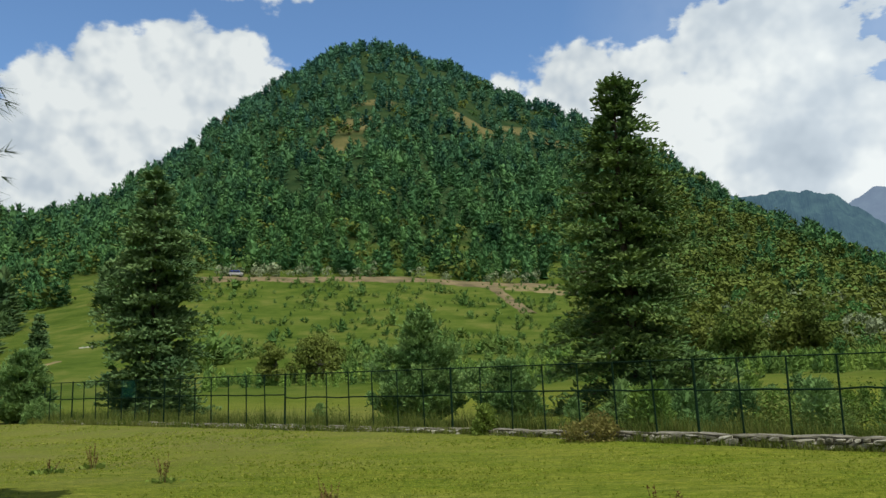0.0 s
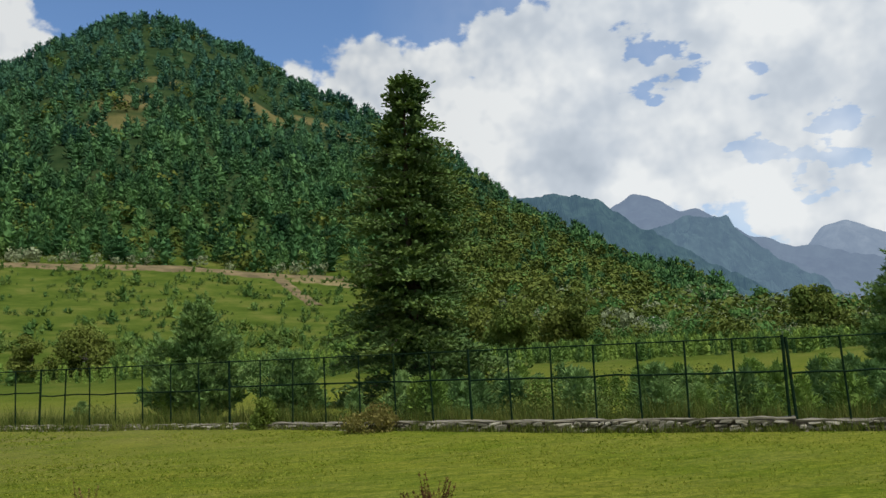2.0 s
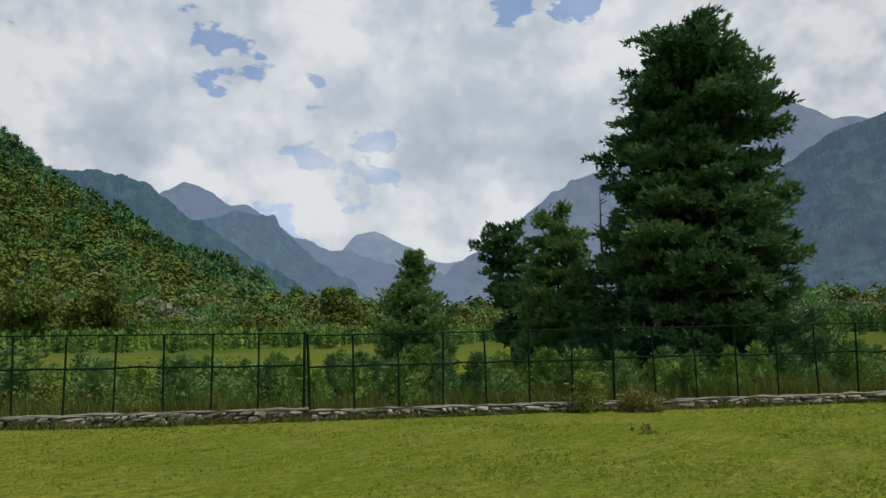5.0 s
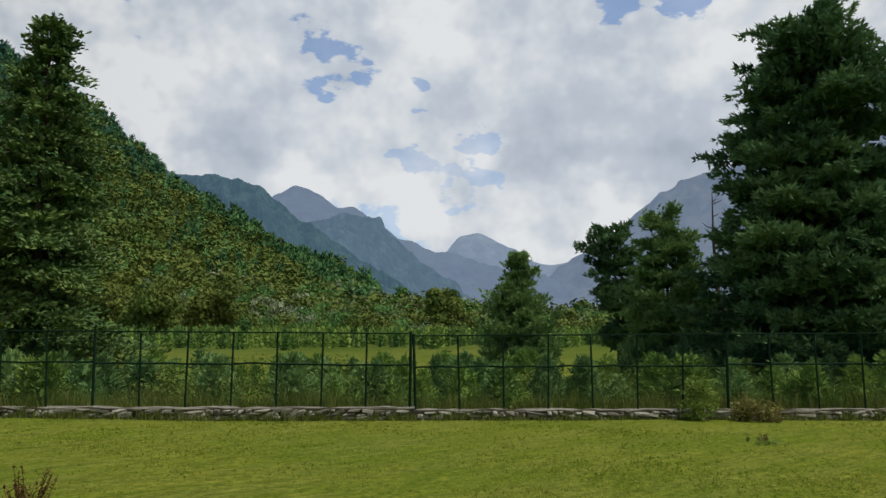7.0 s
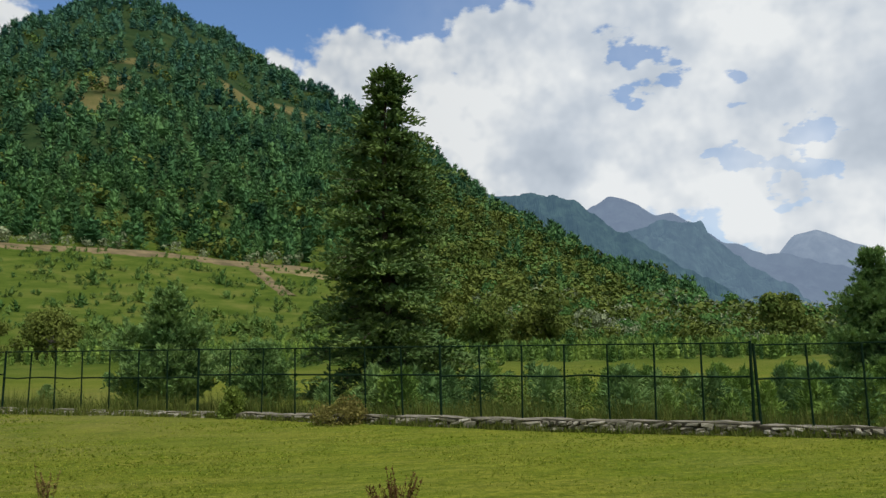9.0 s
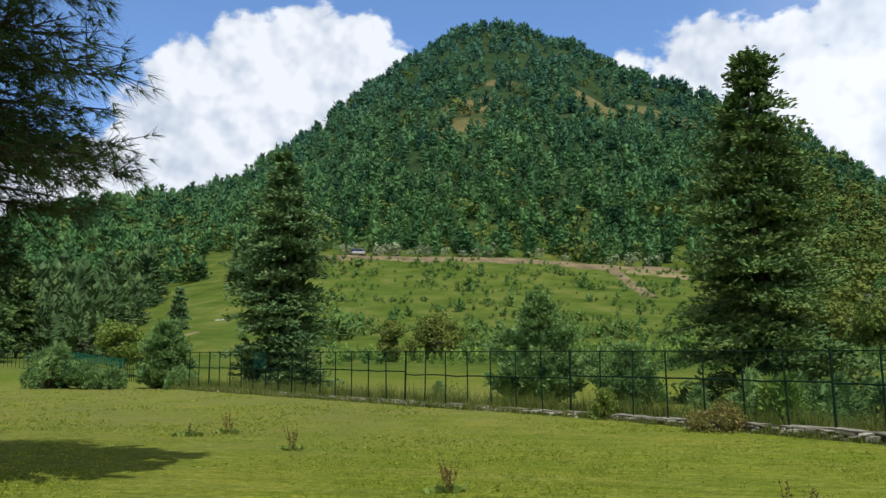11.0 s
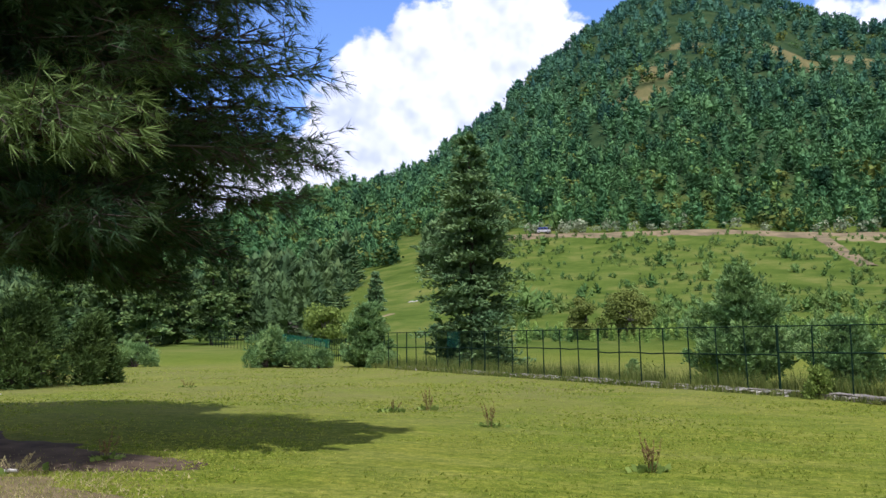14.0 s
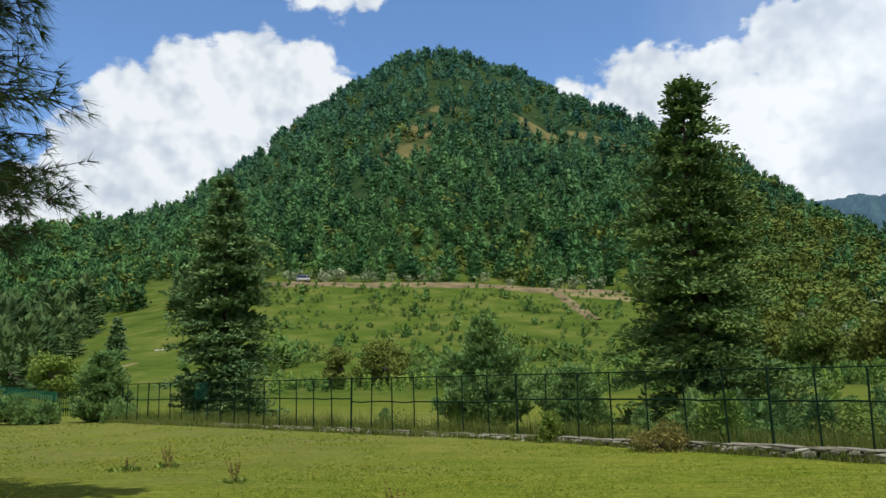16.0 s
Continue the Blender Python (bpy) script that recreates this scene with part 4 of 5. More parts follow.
def conifer(name, label, az, r, height, outline, material, seed, levels=22, boughs=9, tuft=0.24, bare=0.04, sag=0.22, rise=0.0, lean=0.0,
            category="conifer tree", trunk_r=None, uneven=0.3, twig=0.24, finger=0.3, leaders=0, inner=1.0):
    """A conifer: trunk, boughs in loose whorls, side twigs on them, and needle sprays along the twigs.
    outline: pairs of height share and reach in metres."""
    rng = np.random.default_rng(seed)
    root = thing(name, label, category, place(az, r))
    tr = trunk_r or height * 0.016
    bend = np.array([(lean * math.sin(2.6 * i / 8), 0.012 * height * math.sin(i / 3 + seed), height * i / 8) for i in range(9)])
    attach("trunk", mesh_of("trunk", *tube([(0, 0, -0.3)] + [tuple(b) for b in bend[1:]], [tr * (1.05 - i / 8.4) for i in range(9)], 9), BARK, True), root)
    reach_at = table(*outline)
    wood, needles = Heap(), Heap()

    def bough(foot, a, l, up, own):
        ahead = np.array((math.cos(a), math.sin(a), 0.0))
        aside = np.array((-math.sin(a), math.cos(a), 0.0))
        swing = rng.normal(0, 0.12)

        def on(u):
            return foot + l * u * ahead + l * swing * u * u * aside + np.array((0, 0, l * (up * u - sag * u * u + 0.12 * u ** 4)))
        wood.add(*tube([tuple(foot), tuple(on(0.5)), tuple(on(1.0))], [0.012 * l + 0.008, 0.008 * l + 0.005, 0.004], 3))
        # inner sprays get dark tones: the crown's inner shade put into their colour
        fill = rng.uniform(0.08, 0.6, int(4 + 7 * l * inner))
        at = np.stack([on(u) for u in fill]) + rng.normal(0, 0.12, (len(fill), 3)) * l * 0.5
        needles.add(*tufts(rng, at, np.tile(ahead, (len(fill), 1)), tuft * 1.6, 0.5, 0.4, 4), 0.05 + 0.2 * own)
        at, way, tone_ = [], [], []
        steps = max(4, int(l * 0.8 / twig))
        for j in range(steps):
            u = 0.22 + 0.78 * (j + rng.uniform(0, 1)) / steps
            p = on(u)
            for side in (-1, 1):
                tl = (0.24 + 0.52 * l * (1.1 - u)) * rng.uniform(0.5, 1.15)
                d = ahead * rng.uniform(0.45, 0.95) + aside * side * rng.uniform(0.6, 1.0) + np.array((0, 0, rng.normal(-0.12 if sag > 0.1 else 0.1, 0.14)))
                d /= np.linalg.norm(d)
                n = max(2, int(tl / (tuft * 0.36)))
                k = (np.arange(n) + rng.uniform(0.2, 1.0)) / n
                at.append(p + d * tl * k[:, None] + rng.normal(0, 0.07, (n, 3)))
                way.append(np.tile(d + (0, 0, finger), (n, 1)))
                # tone rises towards the bough's end, painting lit tips against a dark inside
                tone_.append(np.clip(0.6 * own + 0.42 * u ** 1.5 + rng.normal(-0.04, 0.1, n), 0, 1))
        at.append(np.stack([on(u) for u in (0.8, 0.9, 1.0)]))
        way.append(np.tile(ahead + (0, 0, finger + 0.1), (3, 1)))
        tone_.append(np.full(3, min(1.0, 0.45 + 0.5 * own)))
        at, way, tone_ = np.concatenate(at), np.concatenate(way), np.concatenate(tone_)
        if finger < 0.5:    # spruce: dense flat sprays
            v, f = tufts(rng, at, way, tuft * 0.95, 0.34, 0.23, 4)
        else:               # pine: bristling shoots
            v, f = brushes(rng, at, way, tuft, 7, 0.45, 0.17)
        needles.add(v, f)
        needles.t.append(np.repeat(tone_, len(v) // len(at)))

    for i in range(levels):
        f = min(max((i + rng.uniform(-0.3, 0.3)) / levels, 0.0), 0.985)
        reach = float(reach_at(f))
        n = max(3, int(boughs * (1 - 0.3 * f)))
        turn = rng.uniform(0, 6.28)
        for k in range(n):
            g = min(0.985, max(0.0, f + rng.uniform(-1.3, 1.3) / levels))
            z = height * (bare + (1 - bare) * g)
            foot = np.array((np.interp(z, bend[:, 2], bend[:, 0]), np.interp(z, bend[:, 2], bend[:, 1]), z))
            way = turn + 6.283 * k / n + rng.normal(0, 0.22)
            lobe = 1 + uneven * (0.5 * math.sin(2 * way + 0.9 * z + seed) + 0.35 * math.sin(5 * way - 2.1 * z))
            l = max(0.22, lobe * reach * (1.1 - uneven * rng.uniform(0, 1) ** 0.7 + 0.1 * rng.normal()))
            bough(foot, way, l, rise + rng.normal(0, 0.09) + 1.2 * max(0.0, f - 0.8), rng.uniform())
    for i in range(leaders):
        a, out = rng.uniform(0, 6.28), rng.uniform(0.1, 0.75)
        z = height * rng.uniform(0.80, 0.93)
        bough(np.array((bend[-1, 0] * 0.9, bend[-1, 1] * 0.9, z)), a, height * rng.uniform(0.03, 0.065), rng.uniform(0.4, 1.6) + sag, out)
    tip = np.stack([np.zeros(5) + bend[-1, 0], np.zeros(5) + bend[-1, 1], height * np.linspace(0.965, 1.0, 5)], 1)
    needles.add(*tufts(rng, tip, np.tile((0, 0, 1.0), (5, 1)), tuft * 1.1, 0.4, 0.2, 4), 0.6)
    attach("branchwork", wood.mesh("branchwork", BARK), root, "", "stuff")
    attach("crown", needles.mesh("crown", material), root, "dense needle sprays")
    return root


def leafy_tree(name, label, az, r, height, spread, material, seed, puffs=16, leaf=0.35, count=260, foot=0.25, category="tree"):
    """A broadleaf tree: trunk, limbs and a crown of leaf clusters with gaps."""
    rng = np.random.default_rng(seed)
    root = thing(name, label, category, place(az, r))
    wood, crown, limbs = Heap(), Heap(), Heap()
    wood.add(*tube([(0, 0, -0.2), (0.03 * height, 0, 0.3 * height), (0, 0.03 * height, 0.62 * height)], [0.028 * height, 0.022 * height, 0.01 * height], 7))
    for _ in range(puffs):
        d = rng.normal(0, 1, 3)
        d /= np.linalg.norm(d)
        q = rng.uniform(0.35, 0.95)
        c = np.array([d[0] * spread * q, d[1] * spread * q, height * (foot + (1 - foot) * (0.46 + 0.46 * d[2] * q))])
        limbs.add(*tube([(0, 0, height * 0.3), tuple(c * (0.5, 0.5, 0.8)), tuple(c)], [0.012 * height, 0.007 * height, 0.003 * height], 4))
        o = unit_rows(rng.normal(0, 1, (count, 3))) * rng.uniform(0.7, 1.05, (count, 1)) * spread * rng.uniform(0.3, 0.5)
        o[:, 2] *= 0.75
        crown.add(*shingles(rng, c + o, unit_rows(o) + (0, 0, 0.2), leaf * 0.8, 0.55), rng.uniform(0.2, 1.0))
    attach("trunk", wood.mesh("trunk", PALE_BARK, True), root)
    attach("limbs", limbs.mesh("limbs", PALE_BARK), root)
    attach("crown", crown.mesh("crown", material), root)
    return root


def shrub(name, label, az, r, height, spread, material, seed, count=900, leaf=0.16, category="bush", pointed=True, stems_n=14):
    """A bush: stems under an uneven dome of leaves that reaches to the ground."""
    rng = np.random.default_rng(seed)
    root = thing(name, label, category, place(az, r))
    stems, crown = Heap(), Heap()
    for _ in range(stems_n):
        a, lift = rng.uniform(0, 6.28), rng.uniform(0.08, 1.0)
        out = math.sqrt(1 - lift * lift * 0.97) * rng.uniform(0.75, 1.12)
        c = np.array([math.cos(a) * spread * out * 0.72, math.sin(a) * spread * out * 0.72, height * lift * rng.uniform(0.62, 0.86)])
        stems.add(*tube([(0, 0, -0.05), tuple(c * (0.5, 0.5, 0.6)), tuple(c)], [0.02 * height, 0.012 * height, 0.004 * height], 4))
        n = count // stems_n
        size = np.array((spread, spread, height * 0.8)) * rng.uniform(0.26, 0.42)
        o = unit_rows(rng.normal(0, 1, (n, 3)))
        if pointed:
            m = 5
            o = o[: n // m]
            at = c + o * size * rng.uniform(0.5, 1.0, (len(o), 1))
            at[:, 2] = np.abs(at[:, 2])
            way = o * (1, 1, 0.6) + (0, 0, 0.55)
            own = rng.uniform()
            crown.add(*brushes(rng, at, way, leaf * 1.3, 9, 0.5, 0.1), own)
        else:
            at = c + o * size * rng.uniform(0.5, 1.1, (n, 1))
            at[:, 2] = np.abs(at[:, 2])
            crown.add(*leaves(rng, at, o + (0, 0, 0.5), leaf), rng.uniform())
    attach("stemwork", stems.mesh("stemwork", BARK), root, "", "stuff")
    attach("foliage", crown.mesh("foliage", material), root)
    return root


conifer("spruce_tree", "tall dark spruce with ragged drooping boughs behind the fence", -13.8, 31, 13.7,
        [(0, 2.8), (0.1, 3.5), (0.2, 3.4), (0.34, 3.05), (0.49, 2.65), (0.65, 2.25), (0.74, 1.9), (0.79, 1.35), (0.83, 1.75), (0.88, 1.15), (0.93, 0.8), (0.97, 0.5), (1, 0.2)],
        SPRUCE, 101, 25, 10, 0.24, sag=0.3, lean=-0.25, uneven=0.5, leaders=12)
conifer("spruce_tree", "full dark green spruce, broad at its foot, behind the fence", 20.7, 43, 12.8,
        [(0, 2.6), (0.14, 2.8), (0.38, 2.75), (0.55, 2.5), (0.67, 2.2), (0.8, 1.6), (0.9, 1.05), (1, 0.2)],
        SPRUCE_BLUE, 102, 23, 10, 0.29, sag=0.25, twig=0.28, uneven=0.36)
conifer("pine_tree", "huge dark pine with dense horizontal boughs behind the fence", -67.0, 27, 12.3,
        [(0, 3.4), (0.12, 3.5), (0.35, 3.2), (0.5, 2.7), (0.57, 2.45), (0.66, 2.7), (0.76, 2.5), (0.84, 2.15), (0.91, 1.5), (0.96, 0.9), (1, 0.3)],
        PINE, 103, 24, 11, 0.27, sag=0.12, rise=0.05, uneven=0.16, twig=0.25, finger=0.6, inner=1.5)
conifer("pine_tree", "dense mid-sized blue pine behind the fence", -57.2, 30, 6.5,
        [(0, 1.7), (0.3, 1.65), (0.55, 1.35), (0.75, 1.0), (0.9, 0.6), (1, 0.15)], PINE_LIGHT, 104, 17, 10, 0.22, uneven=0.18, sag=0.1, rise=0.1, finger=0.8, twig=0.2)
conifer("pine_tree", "slim pine with tufted clumps behind the fence", -53.7, 34, 6.5,
        [(0, 0.4), (0.35, 1.0), (0.6, 1.15), (0.85, 0.95), (1, 0.3)], PINE, 105, 11, 7, 0.25, 0.22, sag=0.05, rise=0.15, finger=0.6)
conifer("pine_tree", "young bushy pine with a loose pointed top", -46.8, 33, 5.2,
        [(0, 1.9), (0.25, 1.8), (0.45, 1.2), (0.65, 0.8), (0.85, 0.4), (1, 0.1)], PINE_LIGHT, 106, 14, 9, 0.2, sag=0.0, rise=0.3, finger=0.9, twig=0.2, leaders=4)
conifer("pine_tree", "young pine growing close behind the fence", 1.9, 27, 3.6,
        [(0, 1.6), (0.3, 1.6), (0.55, 0.95), (0.8, 0.45), (1, 0.1)], PINE_LIGHT, 107, 12, 9, 0.19, sag=0.0, rise=0.3, finger=0.9, twig=0.19)
conifer("pine_tree", "small young pine behind the fence", -4.4, 25, 1.9,
        [(0, 0.8), (0.35, 0.8), (0.7, 0.4), (1, 0.1)], PINE_LIGHT, 108, 9, 7, 0.15, sag=0.0, rise=0.35, finger=0.9, twig=0.16)
for n, (az, r, h) in enumerate(((39.3, 94, 12.5), (41.6, 98, 13.5), (43.6, 92, 12.0), (46.2, 96, 13.0), (37.6, 104, 11.5), (49.5, 90, 12.5))):
    conifer("spruce_tree", "tall dark conifer with a pale trunk by the far trees", az, r, h,
            [(0, 1.6), (0.1, 3.0), (0.4, 2.5), (0.7, 1.6), (1, 0.2)], SPRUCE, 130 + n, 13, 7, 0.5, 0.1, sag=0.24, twig=0.6)
conifer("spruce_tree", "single small spruce standing in the clearing", 27.7, 140, 7.0, [(0, 2.2), (0.4, 1.7), (1, 0.15)], SPRUCE_BLUE, 140, 10, 7, 0.5, twig=0.6)
leafy_tree("broadleaf_tree", "dark rounded broadleaf tree far down the field", -41.2, 112, 8.0, 3.4, LEAFY, 110, 20, 0.55, 260, 0.15)
leafy_tree("broadleaf_tree", "olive bushy tree at the edge of the pine belt", 9.3, 88, 5.8, 3.0, OLIVE, 111, 24, 0.34, 260, -0.1)
leafy_tree("broadleaf_tree", "small rounded tree on a bare stem in the field", 12.4, 86, 4.7, 2.1, OLIVE, 112, 16, 0.3, 240, 0.1)
leafy_tree("broadleaf_tree", "dark spreading chestnut-like tree below the slope", -20.3, 88, 7.2, 3.3, LEAFY, 122, 20, 0.45, 260, 0.1)
leafy_tree("broadleaf_tree", "broad brownish olive tree below the slope", -24.8, 97, 7.5, 3.6, OLIVE, 123, 20, 0.5, 260, 0.1)
leafy_tree("broadleaf_tree", "broad brownish olive tree below the slope", -17.3, 99, 7.5, 3.0, OLIVE, 124, 20, 0.5, 240, 0.1)
leafy_tree("broadleaf_tree", "bright yellow-green rounded tree beyond the fence", 31.4, 66, 4.6, 2.3, BUSH, 113, 16, 0.28, 320, 0.1)
leafy_tree("broadleaf_tree", "russet-tinged small tree beyond the fence", 27.9, 70, 3.8, 1.2, OLIVE, 114, 12, 0.28, 240, 0.1)
conifer("pine_tree", "dense small pine standing on the lawn's edge", 28.4, 42, 3.2,
        [(0, 1.15), (0.3, 1.3), (0.65, 0.95), (0.85, 0.55), (1, 0.12)], PINE_LIGHT, 115, 12, 9, 0.22, 0.02, sag=0.0, rise=0.3, finger=0.9, twig=0.22)
shrub("juniper_bush", "low spreading green conifer bush on the lawn's edge", 35.7, 44, 2.3, 1.2, PINE_LIGHT, 116, 6500, 0.21, stems_n=20)
shrub("juniper_bush", "low spreading green conifer bush on the lawn's edge", 33.4, 43, 1.25, 1.3, PINE_LIGHT, 117, 6000, 0.19, stems_n=20)
shrub("juniper_bush", "small green conifer bush at the foot of a pine", 27.3, 40, 1.0, 0.9, PINE_LIGHT, 125, 3600, 0.16, stems_n=16)
shrub("juniper_bush", "low green conifer bush joining its taller neighbours", 31.9, 42, 1.0, 0.8, PINE_LIGHT, 129, 3600, 0.17, stems_n=16)
shrub("pine_bush", "dense rounded pine bush on the lawn by the old pine", 51.6, 30, 3.2, 2.0, BUSH_PINE, 118, 16000, 0.2, stems_n=36)
shrub("pine_bush", "leafy pine bush beside a larger one on the lawn", 47.2, 31, 2.5, 1.0, BUSH_PINE, 126, 7000, 0.2)
shrub("pine_bush", "low pointed conifer bush far across the lawn", 44.4, 50, 1.6, 1.3, PINE_LIGHT, 127, 4000, 0.2)
shrub("wall_bush", "bright green leafy bush growing at the foot of the wall", -2.5, 20.2, 0.82, 0.36, BUSH, 119, 1500, 0.075, pointed=False)
shrub("wall_bush", "dry brownish bush sprawling over the low wall", -10.0, 18.5, 0.62, 0.7, DRYBUSH, 120, 2200, 0.06, pointed=False)
shrub("wall_bush", "flowering weeds in a clump over the wall", -59.2, 17.2, 0.85, 0.5, BUSH, 121, 1800, 0.06, pointed=False)
shrub("wall_bush", "tangled russet weeds growing over the wall", -63.0, 17.3, 0.55, 0.55, DRYBUSH, 128, 1500, 0.06, pointed=False)


def dead_tree():
    rng = np.random.default_rng(61)
    root = thing("dead_tree", "bare grey dead tree with short broken branches", "tree", place(-60.6, 36))
    attach("trunk", mesh_of("trunk", *tube([(0, 0, -0.2), (0.1, 0, 3), (0.05, 0.1, 6), (0.12, 0.1, 8.2)], [0.14, 0.11, 0.06, 0.015], 7), BARK, True), root)
    for i in range(16):
        z, a = rng.uniform(3.5, 7.8), rng.uniform(0, 6.28)
        l = rng.uniform(0.4, 1.1) * (1.3 - z / 9)
        attach("branch", mesh_of("branch", *tube([(0.08, 0.05, z), (0.08 + l * 0.6 * math.cos(a), 0.05 + l * 0.6 * math.sin(a), z + 0.1), (0.08 + l * math.cos(a), 0.05 + l * math.sin(a), z + 0.45 * l)], [0.03, 0.018, 0.006], 4), BARK), root)


dead_tree()


def old_pine():
    """The big long-needled pine on the lawn."""
    rng = np.random.default_rng(77)
    root = thing("old_pine_tree", "old long-needled pine with a thick flared trunk and sweeping low boughs", "pine tree", place(57.2, 14.2))
    v, f = tube([(0, 0, -0.3), (0, 0, 0.05), (0.0, 0, 0.35), (0.03, 0, 0.9), (0.1, 0, 2.2), (0.28, 0, 5), (0.35, 0, 9), (0.35, 0, 16)],
                [1.3, 1.0, 0.68, 0.55, 0.48, 0.4, 0.3, 0.06], 22)
    ang = np.arctan2(v[:, 1], v[:, 0])
    low = np.clip(0.7 - v[:, 2], 0, 1)[:, None]
    v[:, :2] *= 1 + low * (0.32 * np.sin(ang * 5 + 1) + 0.12 * np.sin(ang * 11))[:, None]
    attach("trunk", mesh_of("trunk", v, f, PINE_BARK, True), root)
    for k, a in enumerate((-0.75, -0.1, 0.7, 2.4, 3.9, -1.6)):
        l = (2.3, 1.5, 1.2, 1.4, 1.5, 1.7)[k]
        pts = [(0.5 * math.cos(a), 0.5 * math.sin(a), 0.30), (l * 0.5 * math.cos(a + 0.1), l * 0.5 * math.sin(a + 0.1), 0.13), (l * 0.8 * math.cos(a), l * 0.8 * math.sin(a), 0.03), (l * math.cos(a - 0.1), l * math.sin(a - 0.1), -0.1)]
        attach("root", mesh_of("root", *tube(pts, [0.3, 0.2, 0.12, 0.06], 9), PINE_BARK, True), root, "grey root running out over the ground")
    wood, needles = Heap(), Heap()

    def bough(z, a, l, sag, up=0.1, fans=6, start=0.18, broad=0.013, young=None, rough=False):
        # young is a painted tone: low for shaded inner boughs, high for sunlit ones
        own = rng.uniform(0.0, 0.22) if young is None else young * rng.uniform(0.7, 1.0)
        u = np.linspace(0.08, 1, 14)
        wob = rng.normal(0, 0.05, 14).cumsum() * l * 0.2
        line = np.stack([0.15 + l * u * math.cos(a) - wob * math.sin(a), l * u * math.sin(a) + wob * math.cos(a), z + l * (up * u - sag * u ** 2)], 1)
        wood.add(*tube([(0.15, 0, z)] + [tuple(p) for p in line[::3]], [0.07, 0.055, 0.045, 0.035, 0.022, 0.012], 5))
        for p, uu in zip(line, u):
            if uu < start:
                continue
            for _ in range(fans):
                b = a + rng.normal(0, 0.85)
                tl = rng.uniform(0.35, 1.0) * (1.25 - 0.5 * uu)
                q = p + np.array([math.cos(b) * tl, math.sin(b) * tl, rng.normal(-0.06, 0.2)])
                wood.add(*tube([tuple(p), tuple(q)], [0.012, 0.005], 3) if z < 8 else tube([tuple(p), tuple(q)], [0.012, 0.008], 2))
                for e in rng.uniform(0.45, 1.0, 2):
                    c = p + (q - p) * e + rng.normal(0, 0.07, 3)
                    if z > 8.0 or uu < 0.2 or rough:
                        needles.add(*tufts(rng, c[None], ((q - p) / tl)[None], 0.6 if z > 8.0 else 0.26, 0.3, 0.42 if z > 8.0 else 0.3, 4), own)
                        continue
                    m = 13
                    needles.add(*blades(rng, np.tile(c, (m, 1)), np.tile((q - p) / tl + (0, 0, 0.1), (m, 1)), 0.27, broad * 0.4, 0.3, 0.5), float(np.clip(own + rng.normal(0, 0.15), 0, 1)))

    for i in range(150):
        z = 3.0 + 11.5 * (i / 150) ** 1.15
        low_share = min(1.0, (15.8 - z) / 11.5)
        bough(z, rng.uniform(0, 6.28), 5.7 * low_share ** 0.62 * min(1.0, 0.35 + (z - 2.6) / 4.0) * rng.uniform(0.65, 1.0), rng.uniform(0.0, 0.14), fans=6 if z < 8 else 3)
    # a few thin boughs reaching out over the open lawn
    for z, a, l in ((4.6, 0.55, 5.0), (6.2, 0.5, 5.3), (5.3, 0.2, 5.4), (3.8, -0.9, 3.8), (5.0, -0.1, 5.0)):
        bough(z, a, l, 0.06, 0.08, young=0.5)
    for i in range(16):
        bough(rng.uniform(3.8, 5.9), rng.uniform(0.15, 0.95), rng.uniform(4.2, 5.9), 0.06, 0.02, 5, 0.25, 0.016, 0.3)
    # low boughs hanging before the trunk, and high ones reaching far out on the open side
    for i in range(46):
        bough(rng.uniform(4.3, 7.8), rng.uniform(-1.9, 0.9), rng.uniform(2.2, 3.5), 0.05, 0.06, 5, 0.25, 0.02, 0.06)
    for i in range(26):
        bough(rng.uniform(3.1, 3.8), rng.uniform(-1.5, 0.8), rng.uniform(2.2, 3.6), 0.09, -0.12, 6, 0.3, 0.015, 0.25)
    # high boughs out of view, added to spread the shadow on the lawn
    for i in range(20):
        bough(rng.uniform(9.3, 10.8), rng.uniform(-0.25, 0.12), rng.uniform(5.5, 8.2), 0.02, 0.02, 5)
    # more high boughs, mostly unseen, added to shade the crown below
    for i in range(46):
        bough(rng.uniform(8.3, 10.6), rng.uniform(-1.95, -0.05), rng.uniform(3.0, 5.5), 0.03, 0.03, 4)
    for i in range(36):
        bough(rng.uniform(6.4, 8.4), rng.uniform(-1.9, 0.5), rng.uniform(2.4, 3.6), 0.04, 0.02, 4, rough=True)
    # forward sprays painted light as if sunlit, and thin ends hanging into open sky
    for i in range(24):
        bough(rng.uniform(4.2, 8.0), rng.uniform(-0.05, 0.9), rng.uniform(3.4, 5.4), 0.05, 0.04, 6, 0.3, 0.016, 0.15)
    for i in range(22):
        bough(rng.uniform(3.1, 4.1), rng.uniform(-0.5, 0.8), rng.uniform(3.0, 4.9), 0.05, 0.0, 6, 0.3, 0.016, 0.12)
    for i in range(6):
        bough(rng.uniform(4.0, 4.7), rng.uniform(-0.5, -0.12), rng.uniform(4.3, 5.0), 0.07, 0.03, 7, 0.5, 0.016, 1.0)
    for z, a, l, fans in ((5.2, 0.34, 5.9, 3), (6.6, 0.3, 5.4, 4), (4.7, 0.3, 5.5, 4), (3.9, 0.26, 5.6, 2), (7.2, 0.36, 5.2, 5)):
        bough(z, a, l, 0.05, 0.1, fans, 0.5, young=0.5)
    attach("branchwork", wood.mesh("branchwork", BARK), root, "", "stuff")
    attach("crown", needles.mesh("crown", LONG_PINE), root, "long drooping needles in tufts")


old_pine()

# ================= track, trail and what stands on the slope =================


